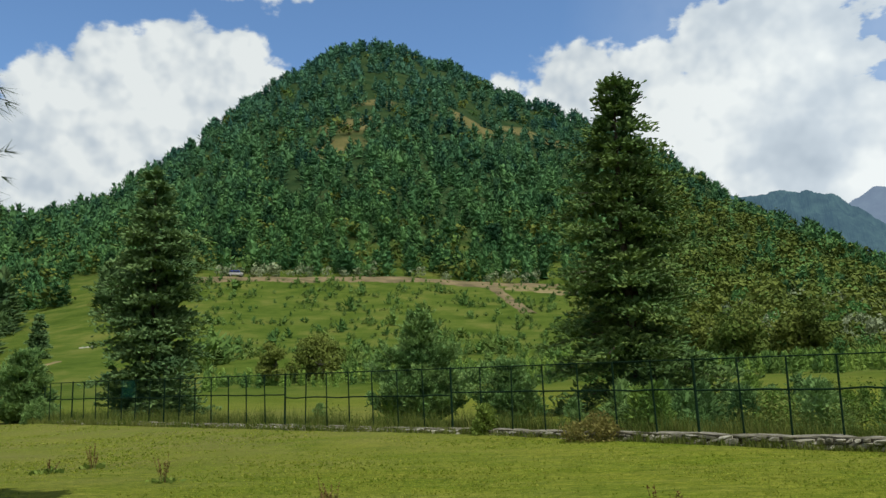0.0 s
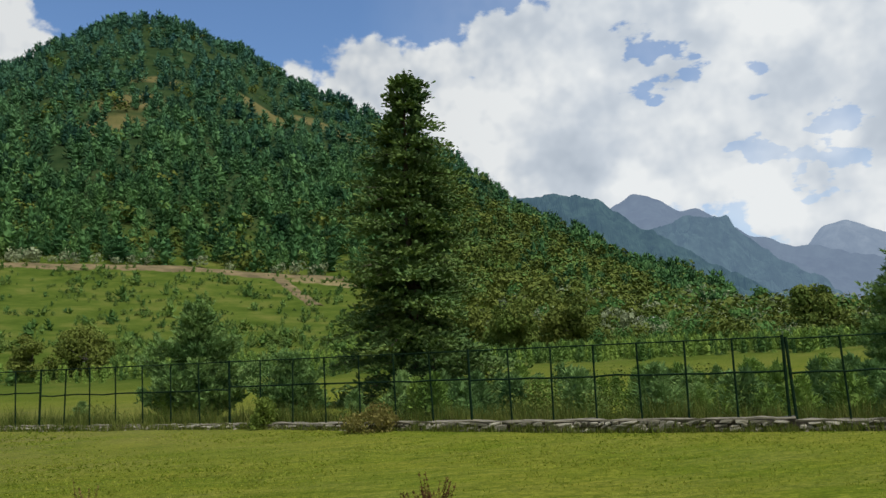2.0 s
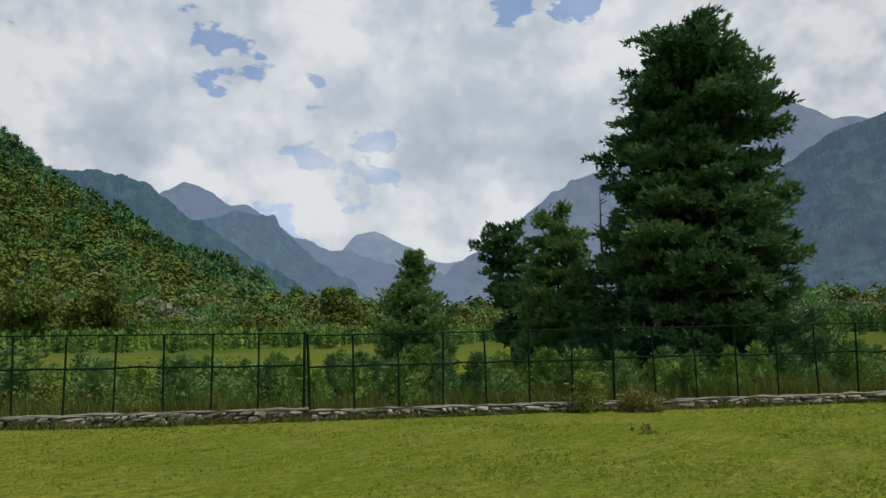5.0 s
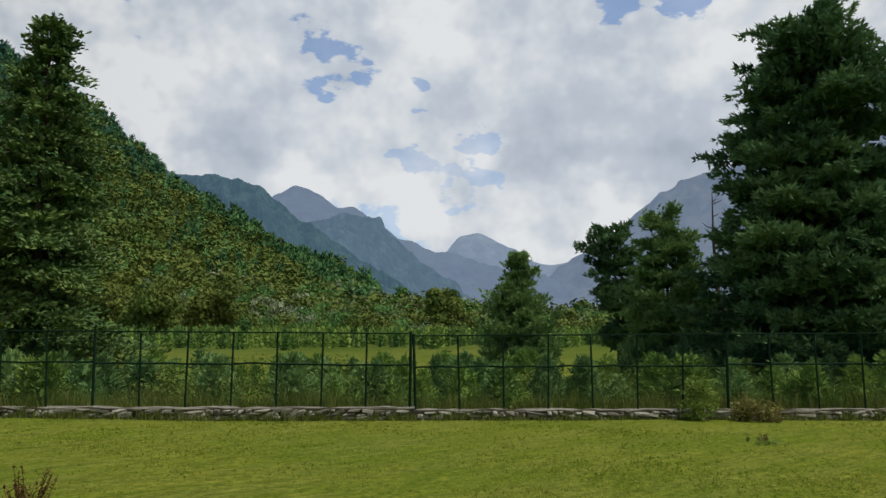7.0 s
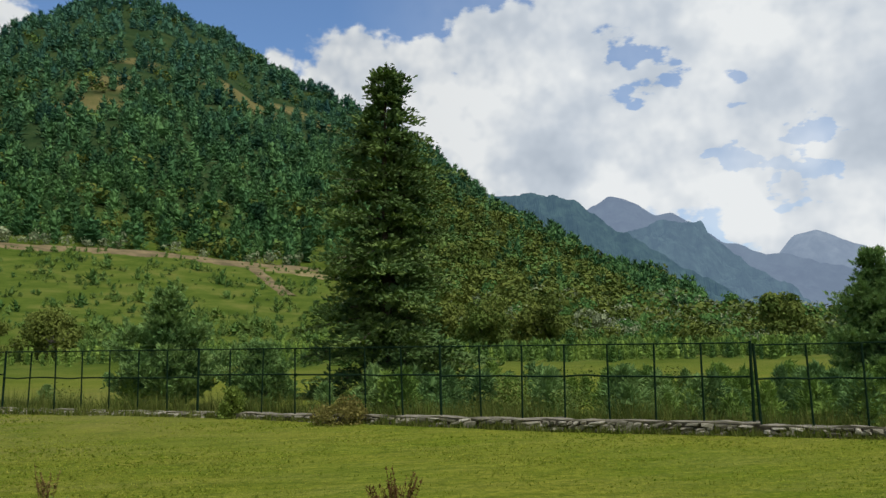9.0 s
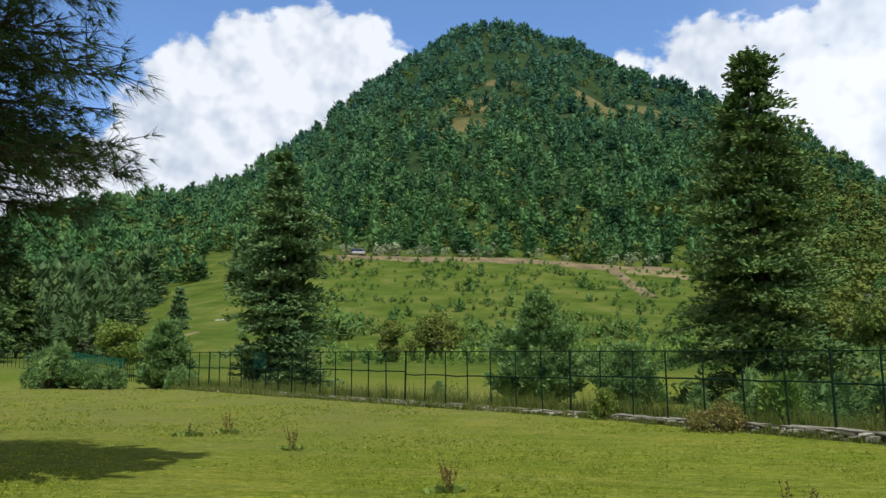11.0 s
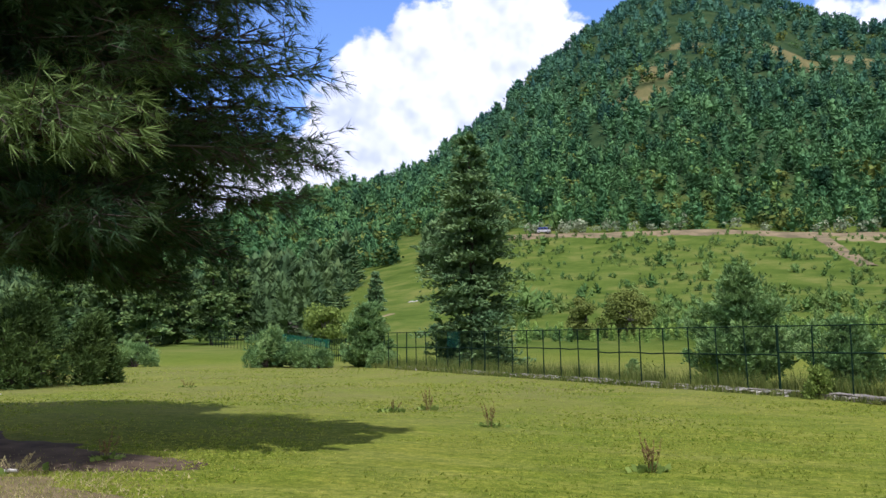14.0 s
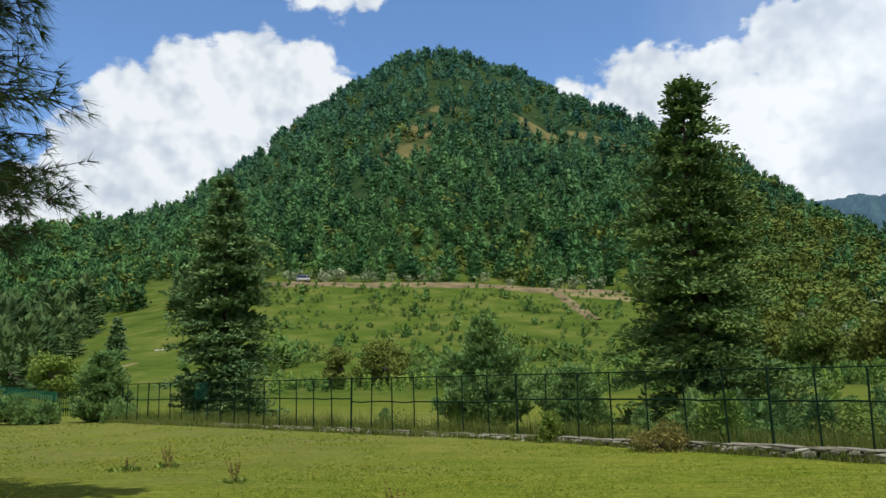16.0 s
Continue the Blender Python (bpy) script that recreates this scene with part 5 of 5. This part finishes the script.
def ribbon(name, label, centre, width, material, seed, raise_by=0.12):
    """A band of bare earth along a line on the ground, with uneven edges."""
    rng = np.random.default_rng(seed)
    pts = np.array(centre, float)
    v, f = [], []
    fine = []
    for p, q in zip(pts, pts[1:]):
        fine += [p, (p + q) / 2]
    pts = np.array(fine + [pts[-1]])
    wob = np.convolve(rng.normal(0, 1, len(pts) + 8), np.ones(5) / 5, "same")[4:-4]
    for i, p in enumerate(pts):
        d = pts[min(i + 1, len(pts) - 1)] - pts[max(i - 1, 0)]
        d /= np.linalg.norm(d)
        nrm = np.array((-d[1], d[0]))
        for k in range(5):
            q = p + nrm * width * (0.5 - k / 4) * (1 + 0.5 * wob[i] * (1 if k in (0, 4) else 0.3))
            v.append((q[0], q[1], float(surface(*q)) + (raise_by if k in (1, 2, 3) else -0.25)))
        if i:
            a, b = (i - 1) * 5, i * 5
            f += [(a + k, a + k + 1, b + k + 1, b + k) for k in range(4)]
    ob = new(name, mesh_of(name, np.array(v), f, material, True))
    return tagged(ob, label, "track", "", "structure")


ribbon("road", "brown earth track cut along the foot of the forest", [polar(az, 222 + 1.5 * math.sin(az)) for az in np.arange(19.5, -8.6, -0.25)], 11, DIRT, 3, 0.3)
ribbon("road", "bare earth path slanting down the meadow", [polar(-3.4 - 2.8 * t ** 1.2, 221 - 46 * t) for t in np.linspace(0, 1, 24)], 4.4, DIRT, 4, 0.3)
ribbon("road", "patch of dry ground beside the path", [polar(-4.6 - 4.5 * t, 216 - 8 * t) for t in np.linspace(0, 1, 22)], 11, DRY, 6, 0.1)
ribbon("bunker", "pale sand bunker in the clearing", [polar(25.4 - 1.0 * t, 152) for t in np.linspace(0.1, 0.9, 8)], 1.5, SAND, 5, 0.1)
ribbon("clearing_track", "faint pale track across the clearing", [polar(29.5 - 3.0 * t, 118 + 14 * t) for t in np.linspace(0, 1, 10)], 2.0, DRY, 7, 0.12)


def rounded_box(sx, sy, sz, bevel, taper=1.0):
    bm = bmesh.new()
    bmesh.ops.create_cube(bm, size=1)
    for v in bm.verts:
        k = taper if v.co.z > 0 else 1.0
        v.co = Vector((v.co.x * sx * k, v.co.y * sy * k, (v.co.z + 0.5) * sz))
    bmesh.ops.bevel(bm, geom=list(bm.edges), offset=bevel, segments=2, affect="EDGES")
    return bm


def from_bm(name, bm, material, parent, at=(0, 0, 0), turn=0.0, label=""):
    me = bpy.data.meshes.new(name)
    bm.to_mesh(me)
    bm.free()
    me.materials.append(material)
    ob = attach(name, me, parent, label)
    ob.location = at
    ob.rotation_euler = (0, 0, turn)
    return ob


def parked_car(az, r, paint):
    root = thing("parked_car", "blue van parked on the earth track below the forest", "car", place(az, r) + Vector((0, 0, 0.25)))
    root.rotation_euler = (0, 0, radians(az))
    from_bm("body", rounded_box(3.9, 1.65, 0.7, 0.12), TIN, root, (0, 0, 0.35))
    from_bm("cabin", rounded_box(3.1, 1.55, 0.7, 0.12, 0.85), paint, root, (-0.3, 0, 1.03))
    for sx in (-1.4, 1.35):
        for sy in (-0.8, 0.8):
            v, f = tube([(0, -0.1, 0), (0, 0.1, 0)], [0.33, 0.33], 14)
            ob = attach("wheel", mesh_of("wheel", v, f.tolist() + [list(range(14)), list(range(14, 28))], TYRE), root)
            ob.location = (sx, sy, 0.33)
            v, f = tube([(0, -0.11, 0), (0, 0.11, 0)], [0.19, 0.19], 12)
            attach("rim", mesh_of("rim", v, f.tolist() + [list(range(12)), list(range(12, 24))], TIN), ob, "pale steel rim")
    for sx in (-1.2, -0.2, 0.75):
        from_bm("window", rounded_box(0.8, 0.03, 0.42, 0.01), GLASSY, root, (sx - 0.25, -0.77, 1.18))


parked_car(15.2, 225, CARPAINT)


def cottage(az, r, w, d, h, turn, label, roof=None):
    root = thing("cottage", label, "house", place(az, r))
    root.rotation_euler = (0, 0, radians(turn))
    bm = bmesh.new()
    bmesh.ops.create_cube(bm, size=1)
    for v in bm.verts:
        v.co = Vector((v.co.x * w, v.co.y * d, (v.co.z + 0.5) * h - 0.3))
    from_bm("wall", bm, PLASTER, root)
    for s in (-1, 1):
        v = [(-w * 0.58, s * d * 0.68, h - 0.65), (w * 0.58, s * d * 0.68, h - 0.65), (w * 0.58, 0, h + 0.36 * d), (-w * 0.58, 0, h + 0.36 * d)]
        v += [(x, y, z + 0.08) for x, y, z in v]
        attach("roof_slope", mesh_of("roof_slope", np.array(v), [(0, 1, 2, 3), (4, 5, 6, 7), (0, 1, 5, 4), (1, 2, 6, 5), (2, 3, 7, 6), (3, 0, 4, 7)], roof or TIN), root, "sheet-metal roof")
    for x in (-w * 0.25, w * 0.25):
        pane = from_bm("window", rounded_box(0.5, 0.06, 0.7, 0.01), GLASSY, root, (x, -d / 2 - 0.01, h * 0.35))
        for wide, high, fx, fz in ((0.6, 0.06, 0, -0.05), (0.6, 0.06, 0, 0.69), (0.06, 0.8, -0.28, -0.05), (0.06, 0.8, 0.28, -0.05)):
            from_bm("window_frame", rounded_box(wide, 0.09, high, 0.01), PALE_WOOD, pane, (fx, -0.01, fz))
    return root


cottage(-30.6, 166, 2.4, 2.0, 2.1, -70, "small pale cottage with a tin roof among the trees")
cottage(-29.8, 172, 1.5, 1.5, 2.2, -60, "small pale hut with a tin roof among the trees")
cottage(-29.5, 205, 1.8, 1.6, 2.4, -40, "small hut with a bright tin roof among the trees")
cottage(33.2, 103, 3.0, 2.4, 1.3, 60, "low grey shed under the conifers beyond the field", MORTAR)

# ================= fence and wall =================
POST_GAP, NET_H, WALL_H = 0.94, 1.54, 0.28


def fence_run(name, label, start, way, count, netting, step=0.0, wall=True, shade_from=None, gap=POST_GAP):
    """Posts with a top and a middle rail and netting between them."""
    start, way = np.array(start, float), np.array(way, float)
    root = thing(name, label, "fence", (0, 0, 0))
    rng = np.random.default_rng(count)
    post_me = mesh_of("post", *tube([(0, 0, -0.35), (0, 0, 0.8), (0, 0, NET_H)], [0.021] * 3, 6), PAINT)
    stout_me = mesh_of("post", *tube([(0, 0, -0.35), (0, 0, 0.8), (0, 0, NET_H + 0.03)], [0.031] * 3, 8), PAINT)
    feet = []
    for k in range(count):
        p = start + way * gap * k
        z = float(lawn_z(*p)) if wall else float(land(*p))
        feet.append(Vector((p[0], p[1], z + (WALL_H if wall else 0.1) + step)))
        ob = attach("post", stout_me if k % 7 == 0 else post_me, root)
        ob.location = feet[-1]
        ob.rotation_euler = (rng.normal(0, 0.014), rng.normal(0, 0.014), 0)
    up = Vector((0, 0, 1))
    for k in range(count - 1):
        a, b = feet[k], feet[k + 1]
        sag = rng.normal(0, 0.012)
        bays = k // 7
        lift = 0.05 * math.sin(bays * 2.4)
        attach("top_rail", mesh_of("top_rail", *tube([a + up * (NET_H - 0.01), b + up * (NET_H - 0.01)], [0.015, 0.015], 5), PAINT), root)
        attach("middle_rail", mesh_of("middle_rail", *tube([a + up * (0.86 + lift), (a + b) / 2 + up * (0.86 + lift + sag), b + up * (0.86 + lift)], [0.021, 0.021, 0.021], 5), PAINT), root)
        n = [a + up * 0.02, b + up * 0.02, b + up * NET_H, a + up * NET_H]
        m = [x.lerp(y, 0.5) for x, y in ((n[0], n[1]), (n[1], n[2]), (n[2], n[3]), (n[3], n[0]))]
        attach("netting", mesh_of("netting", [tuple(v) for v in n], [(0, 1, 2, 3)], netting), root)
        if shade_from is not None and k in shade_from:
            q = [a + up * 0.9, b + up * 0.88, b + up * (NET_H - 0.02), a + up * (NET_H - 0.02)]
            face = Vector((way[1], -way[0], 0)) * 0.02
            attach("shade_net", mesh_of("shade_net", [tuple(v - face) for v in q], [(0, 1, 2, 3)], THIN_NET if wall else SHADE_NET), root)
    return root


fence_run("fence", "dark green steel post fence with netting on a low wall", FENCE_A, FENCE_DIR, 38, NET, shade_from=(30,))
fence_run("fence", "dark green steel post fence, stepped down at the corner", FENCE_A + FENCE_B * 0.12, FENCE_B, 22, NET, -0.05)
fence_run("far_fence", "dark green post fence crossing the field", (-18.5, 36.0), (-0.626, 0.78), 23, NET, 0, False)
fence_run("far_fence", "dark green fence hung with shade net across the field", (-31.6, 52.4), (-0.792, 0.61), 31, NET, 0, False, tuple(range(31)), 0.48)
fence_run("far_fence", "green post fence far off at the edge of the trees", (-42.6, 60.8), (-0.85, 0.527), 20, NET, 0, False)


def stone_shape(seed):
    """One rough field stone, about a metre cube before scaling."""
    rng = np.random.default_rng(seed)
    bm = bmesh.new()
    p = rng.uniform(-1, 1, (22, 3))
    p = np.sign(p) * np.abs(p) ** 0.5 * 0.52
    for q in p:
        bm.verts.new(tuple(q))
    hull = bmesh.ops.convex_hull(bm, input=list(bm.verts))
    bmesh.ops.delete(bm, geom=list({v for v in hull["geom_interior"] + hull["geom_unused"] if isinstance(v, bmesh.types.BMVert)}), context="VERTS")
    me = bpy.data.meshes.new("stone")
    bm.to_mesh(me)
    bm.free()
    me.materials.append(STONE)
    return me


STONES = [stone_shape(i) for i in range(9)]


def wall_run(name, start, way, length, seed, picked, drop=0.0):
    """A low dry-stone wall: a dark core, uneven stones on its face and a pale mortared coping."""
    rng = np.random.default_rng(seed)
    start, way = np.array(start, float), np.array(way, float)
    face = np.array((way[1], -way[0]))
    if face @ start > 0:
        face = -face
    root = thing(name, "low dry-stone wall with a pale mortared coping", "wall", (0, 0, 0), "", "structure")

    def at(s, out, z):
        p = start + way * s + face * out
        return (p[0], p[1], float(lawn_z(*(start + way * s))) + z - drop)

    steps = int(length / 0.3)
    for nm, mat, lo, hi, o0, o1, jig in (("core", MORTAR, -0.15, WALL_H - 0.065, -0.16, 0.06, 0.0), ("coping", CAP, WALL_H - 0.06, WALL_H - 0.028, -0.2, 0.07, 0.012)):
        v, f = [], []
        for i in range(steps + 1):
            s = i * length / steps
            j = rng.normal(0, jig, 4)
            v += [at(s, o0, lo), at(s, o1 + j[0], lo + j[1] * 0.5), at(s, o1 + j[2], hi + j[3]), at(s, o0, hi + j[1])]
            if i:
                a, b = (i - 1) * 4, i * 4
                f += [(a + k, a + (k + 1) % 4, b + (k + 1) % 4, b + k) for k in range(4)]
        f += [(0, 1, 2, 3), (steps * 4, steps * 4 + 1, steps * 4 + 2, steps * 4 + 3)]
        attach(nm, mesh_of(nm, np.array(v), f, mat), root)
    turn = math.atan2(way[1], way[0])
    rest = Heap()
    for row, (z0, h) in enumerate(((0.0, 0.085), (0.078, 0.078), (0.148, 0.066))):
        s = rng.uniform(0, 0.2)
        while s < length:
            w = rng.choice((0.10, 0.15, 0.20, 0.27, 0.38)) * rng.uniform(0.8, 1.2)
            m = STONES[rng.integers(len(STONES))]
            size = (w * 0.98, rng.uniform(0.16, 0.24), h * rng.uniform(0.75, 1.3))
            spot = at(s + w / 2, 0.055 + rng.normal(0, 0.014), z0 + h / 2 + rng.normal(0, 0.01))
            pose_ = Matrix.LocRotScale(Vector(spot), Euler((rng.normal(0, 0.06), rng.normal(0, 0.07), turn + rng.normal(0, 0.08))), Vector(size))
            if s < picked:
                ob = attach("stone", m, root)
                ob.matrix_basis = pose_
            else:
                co = np.array([tuple(pose_ @ q.co) for q in m.vertices])
                for p in m.polygons:
                    rest.v.append(co[list(p.vertices)])
                    rest.f.append(np.arange(len(p.vertices))[None] + rest.n)
                    rest.n += len(p.vertices)
            s += w + rng.uniform(0.0, 0.03)
    if rest.n:
        attach("stones", rest.mesh("stones", STONE), root, "", "stuff")
    return root


# ================= grass, weeds and litter =================


def lawn_grass():
    """Blades of the mown lawn where the camera sees them best, in tussocks of their own colour."""
    rng = np.random.default_rng(41)
    n = 105000
    az = rng.uniform(-86, 62, n)
    r = rng.uniform(2.45, 7.3, n) ** 2
    x, y = -r * np.sin(np.radians(az)), r * np.cos(np.radians(az))
    s = (x - FENCE_A[0]) * 0.6 + (y - FENCE_A[1]) * 0.8
    s2 = (x - FENCE_A[0]) * 0.683 + (y - FENCE_A[1]) * 0.73
    ok = (s < -0.4) & (s2 < -0.4)
    px, py = polar(57.2, 14.2)
    ok &= np.hypot((x - px - 0.5) / 0.95, (y - py + 0.3) / 0.62) > 3.0
    x, y, r = x[ok], y[ok], r[ok]
    patch = wrinkle(x, y, 0.8, 3.0) + 0.6 * wrinkle(x, y, 3.5, 6.0)
    hue = np.clip(0.55 + 0.28 * patch + rng.normal(0, 0.28, len(x)), 0, 1)
    at = np.repeat(np.stack([x, y, land(x, y)], 1), 3, 0) + rng.normal(0, 1, (len(x) * 3, 3)) * (0.02, 0.02, 0)
    tall = np.repeat(np.clip(0.030 - 0.018 * patch + rng.normal(0, 0.010, len(x)), 0.012, 0.07), 3)[:, None]
    v, f = blades(rng, at - (0, 0, 0.005), np.tile((0.0, 0.0, 1.0), (len(at), 1)), 1.0, 1.0, 0.0, 1.5)
    v = v.reshape(-1, 3, 3)
    root_ = v[:, :2].mean(1, keepdims=True)
    v[:, 2:3] = root_ + (v[:, 2:3] - root_) * tall[:, None]
    v[:, :2] = root_ + (v[:, :2] - root_) * (0.004 + 0.0009 * np.repeat(r, 3)[:, None, None])
    heap = Heap()
    heap.add(v.reshape(-1, 3), f)
    heap.t.append(np.repeat(hue, 9))
    stuff("lawn_grass", "short mown grass blades of the lawn", "grass", heap, TURF)


lawn_grass()


def rank_grass():
    """Tall grass and weeds along both sides of the wall."""
    rng = np.random.default_rng(43)
    heap = Heap()
    for start, way, length in ((FENCE_A, FENCE_DIR, 36.0), (FENCE_A, FENCE_B, 20.0)):
        nrm = np.array((way[1], -way[0]))
        if nrm @ start < 0:
            nrm = -nrm
        n = int(length * 120)
        s = rng.uniform(0, length, n)
        front = rng.uniform(0, 1, n) < 0.4
        out = np.where(front, -0.2 - np.abs(rng.normal(0, 0.06, n)), 0.25 + np.abs(rng.normal(0, 0.7, n)))
        p = start + s[:, None] * way + out[:, None] * nrm
        z = land(p[:, 0], p[:, 1])
        patch = wrinkle(p[:, 0], p[:, 1], 1.6, 5.0)
        tall = np.where(front, rng.uniform(0.06, 0.17, n) * (1 + 0.6 * (patch > 0.1) + 0.5 * (s > 14) * (way[0] < 0)), rng.uniform(0.35, 0.75, n) * (1 + 0.4 * patch))
        at = np.repeat(np.stack([p[:, 0], p[:, 1], z], 1), 7, 0)
        at[:, :2] += rng.normal(0, 0.05, (len(at), 2))
        hs = np.repeat(tall, 7)
        way3 = np.stack([rng.normal(0, 0.22, len(at)), rng.normal(0, 0.22, len(at)), np.ones(len(at))], 1)
        v, f = blades(rng, at, way3, 1.0, 0.012, 0.1, 0.12)
        v = v.reshape(-1, 3, 3)
        root_ = v[:, :2].mean(1)
        v[:, 2] = root_ + (v[:, 2] - root_) * hs[:, None]
        heap.add(v.reshape(-1, 3), f)
    stuff("rank_grass", "tall rank grass along the wall and under the fence", "grass", heap, WEED)


rank_grass()


def weed(name, label, az, r, height, stalks, spread, material, seed, leafy=0.5):
    rng = np.random.default_rng(seed)
    root = thing(name, label, "weed", place(az, r))
    for _ in range(stalks):
        a, q = rng.uniform(0, 6.28), rng.uniform(0.15, 1.0)
        tip = np.array((math.cos(a) * spread * q, math.sin(a) * spread * q, height * rng.uniform(0.55, 1.05)))
        base = tip * (0.25, 0.25, 0)
        heap = Heap()
        heap.add(*tube([tuple(base - (0, 0, 0.03)), tuple((base + tip) / 2 + rng.normal(0, 0.02, 3)), tuple(tip)], [0.005, 0.004, 0.002], 4))
        n = 26
        u = rng.uniform(0.35, 1, (n, 1))
        heap.add(*blades(rng, base + (tip - base) * u, rng.normal(0, 1, (n, 3)) + (0, 0, 0.8), 0.04, 0.008, 0.1, 0.4))
        attach("stalk", heap.mesh("stalk", material), root)
    m = int(60 * leafy)
    if m:
        heap = Heap()
        at = rng.normal(0, spread * 0.5, (m, 3)) * (1, 1, 0)
        heap.add(*leaves(rng, at, unit_rows(at + (0, 0, 0.01)) + (0, 0, 0.7), 0.10, 0.4))
        attach("leaves", heap.mesh("leaves", BUSH), root, "green basal leaves")
    return root


weed("dock_plant", "cluster of dark red dock stalks standing in the lawn", -14.4, 8.0, 0.46, 26, 0.34, DOCK, 201, 0.8)
weed("dock_plant", "dry rust-red weed standing in the grass", 8.8, 9.7, 0.46, 9, 0.16, STALK, 203, 0.8)
weed("dock_plant", "dry brown weed standing in the grass", 19.8, 14.0, 0.48, 8, 0.2, STALK, 204, 0.6)
weed("dock_plant", "dry brown weed tuft standing in the grass", 24.2, 17.4, 0.46, 9, 0.18, STALK, 205, 0.5)
weed("dock_plant", "low leafy weed in the grass", 26.8, 17.0, 0.25, 4, 0.22, STALK, 206, 0.9)
weed("dock_plant", "green and dry weeds at the edge of the tree's shade", 46.2, 11.5, 0.42, 6, 0.22, STALK, 207, 0.6)
weed("dock_plant", "pale dry grass stalks beside the old pine", 55.5, 11.2, 0.36, 12, 0.5, PALE_STALK, 208, 0.2)
weed("dock_plant", "pale dry grass stalks beside the old pine", 51.5, 11.0, 0.22, 8, 0.5, PALE_STALK, 209, 0.2)
weed("dock_plant", "low weed in the far lawn", 41.0, 27.0, 0.3, 5, 0.25, STALK, 210, 0.5)
weed("dock_plant", "sparse dark weed in the lawn", -63.5, 13.5, 0.16, 5, 0.3, STALK, 211, 0.4)


def litter_patch(name, label, px, py, wide, deep, material, seed, raise_by):
    """A patch of bare ground with an uneven edge."""
    rng = np.random.default_rng(seed)
    v, f = [(px, py, float(land(px, py)) + raise_by)], []
    rings = 7
    for i in range(1, rings + 1):
        for k in range(40):
            a = 6.283 * k / 40
            q = (i / rings) * (3.6 + 0.9 * math.sin(a * 3 + 1) + 0.5 * math.sin(a * 7) + rng.normal(0, 0.12))
            x, y = px + q * wide * math.cos(a), py + q * deep * math.sin(a)
            v.append((x, y, float(land(x, y)) + (raise_by if i < rings else -0.02)))
    for k in range(40):
        f.append((0, 1 + k, 1 + (k + 1) % 40))
    for i in range(rings - 1):
        a, b = 1 + i * 40, 1 + (i + 1) * 40
        for k in range(40):
            j = (k + 1) % 40
            f.append((a + k, b + k, b + j, a + j))
    tagged(new(name, mesh_of(name, np.array(v), f, material, True)), label, "ground", "", "structure")


PINE_X, PINE_Y = polar(57.2, 14.2)
litter_patch("bare_earth", "bare earth and fallen needles round the old pine", PINE_X + 0.5, PINE_Y - 0.3, 0.95, 0.62, LITTER, 51, 0.022)
litter_patch("parched_ground", "parched brown turf between the bare earth and the lawn", PINE_X + 3.0, PINE_Y - 2.3, 0.78, 0.5, PARCHED, 52, 0.012)


def dry_grass():
    """Straw-coloured grass where the pine's litter meets the lawn."""
    rng = np.random.default_rng(53)
    n = 9000
    az, r = rng.normal(53, 5.0, n), rng.normal(9.6, 1.2, n)
    x, y = -r * np.sin(np.radians(az)), r * np.cos(np.radians(az))
    at = np.stack([x, y, land(x, y)], 1)
    green = rng.uniform(0, 1, n) < 0.5
    for pick, label, mat, tall in ((~green, "straw-coloured dry grass beside the old pine", PALE_STALK, 0.06), (green, "green grass among dry stalks beside the old pine", TURF, 0.05)):
        heap = Heap()
        heap.add(*blades(rng, at[pick], np.tile((0.0, 0.0, 1.0), (pick.sum(), 1)), tall, 0.006, 0.1, 0.8), 0.6)
        stuff("dry_grass", label, "grass", heap, mat)


dry_grass()
for az, r, l, turn in ((51.8, 10.9, 0.2, 0.3), (52.6, 26, 0.3, 1.0)):
    p = place(az, r) + Vector((0, 0, 0.03))
    ob = new("stick", mesh_of("stick", *tube([(-l / 2, 0, 0), (0, 0.01, 0.01), (l / 2, 0, 0.005)], [0.02, 0.022, 0.016], 6), PALE_WOOD))
    ob.location, ob.rotation_euler = p, (0, 0, turn)
    tagged(ob, "pale broken piece of wood lying in the grass", "stick")

# ================= the stones of the wall =================
wall_run("wall_north", FENCE_A - FENCE_DIR * 0.1 - np.array((0.6, 0.8)) * 0.12, FENCE_DIR, 33.5, 1, 12.0)
wall_run("wall_east", FENCE_A + FENCE_B * 0.1 - np.array((0.683, 0.73)) * 0.12, FENCE_B, 20, 2, 6.5, 0.045)
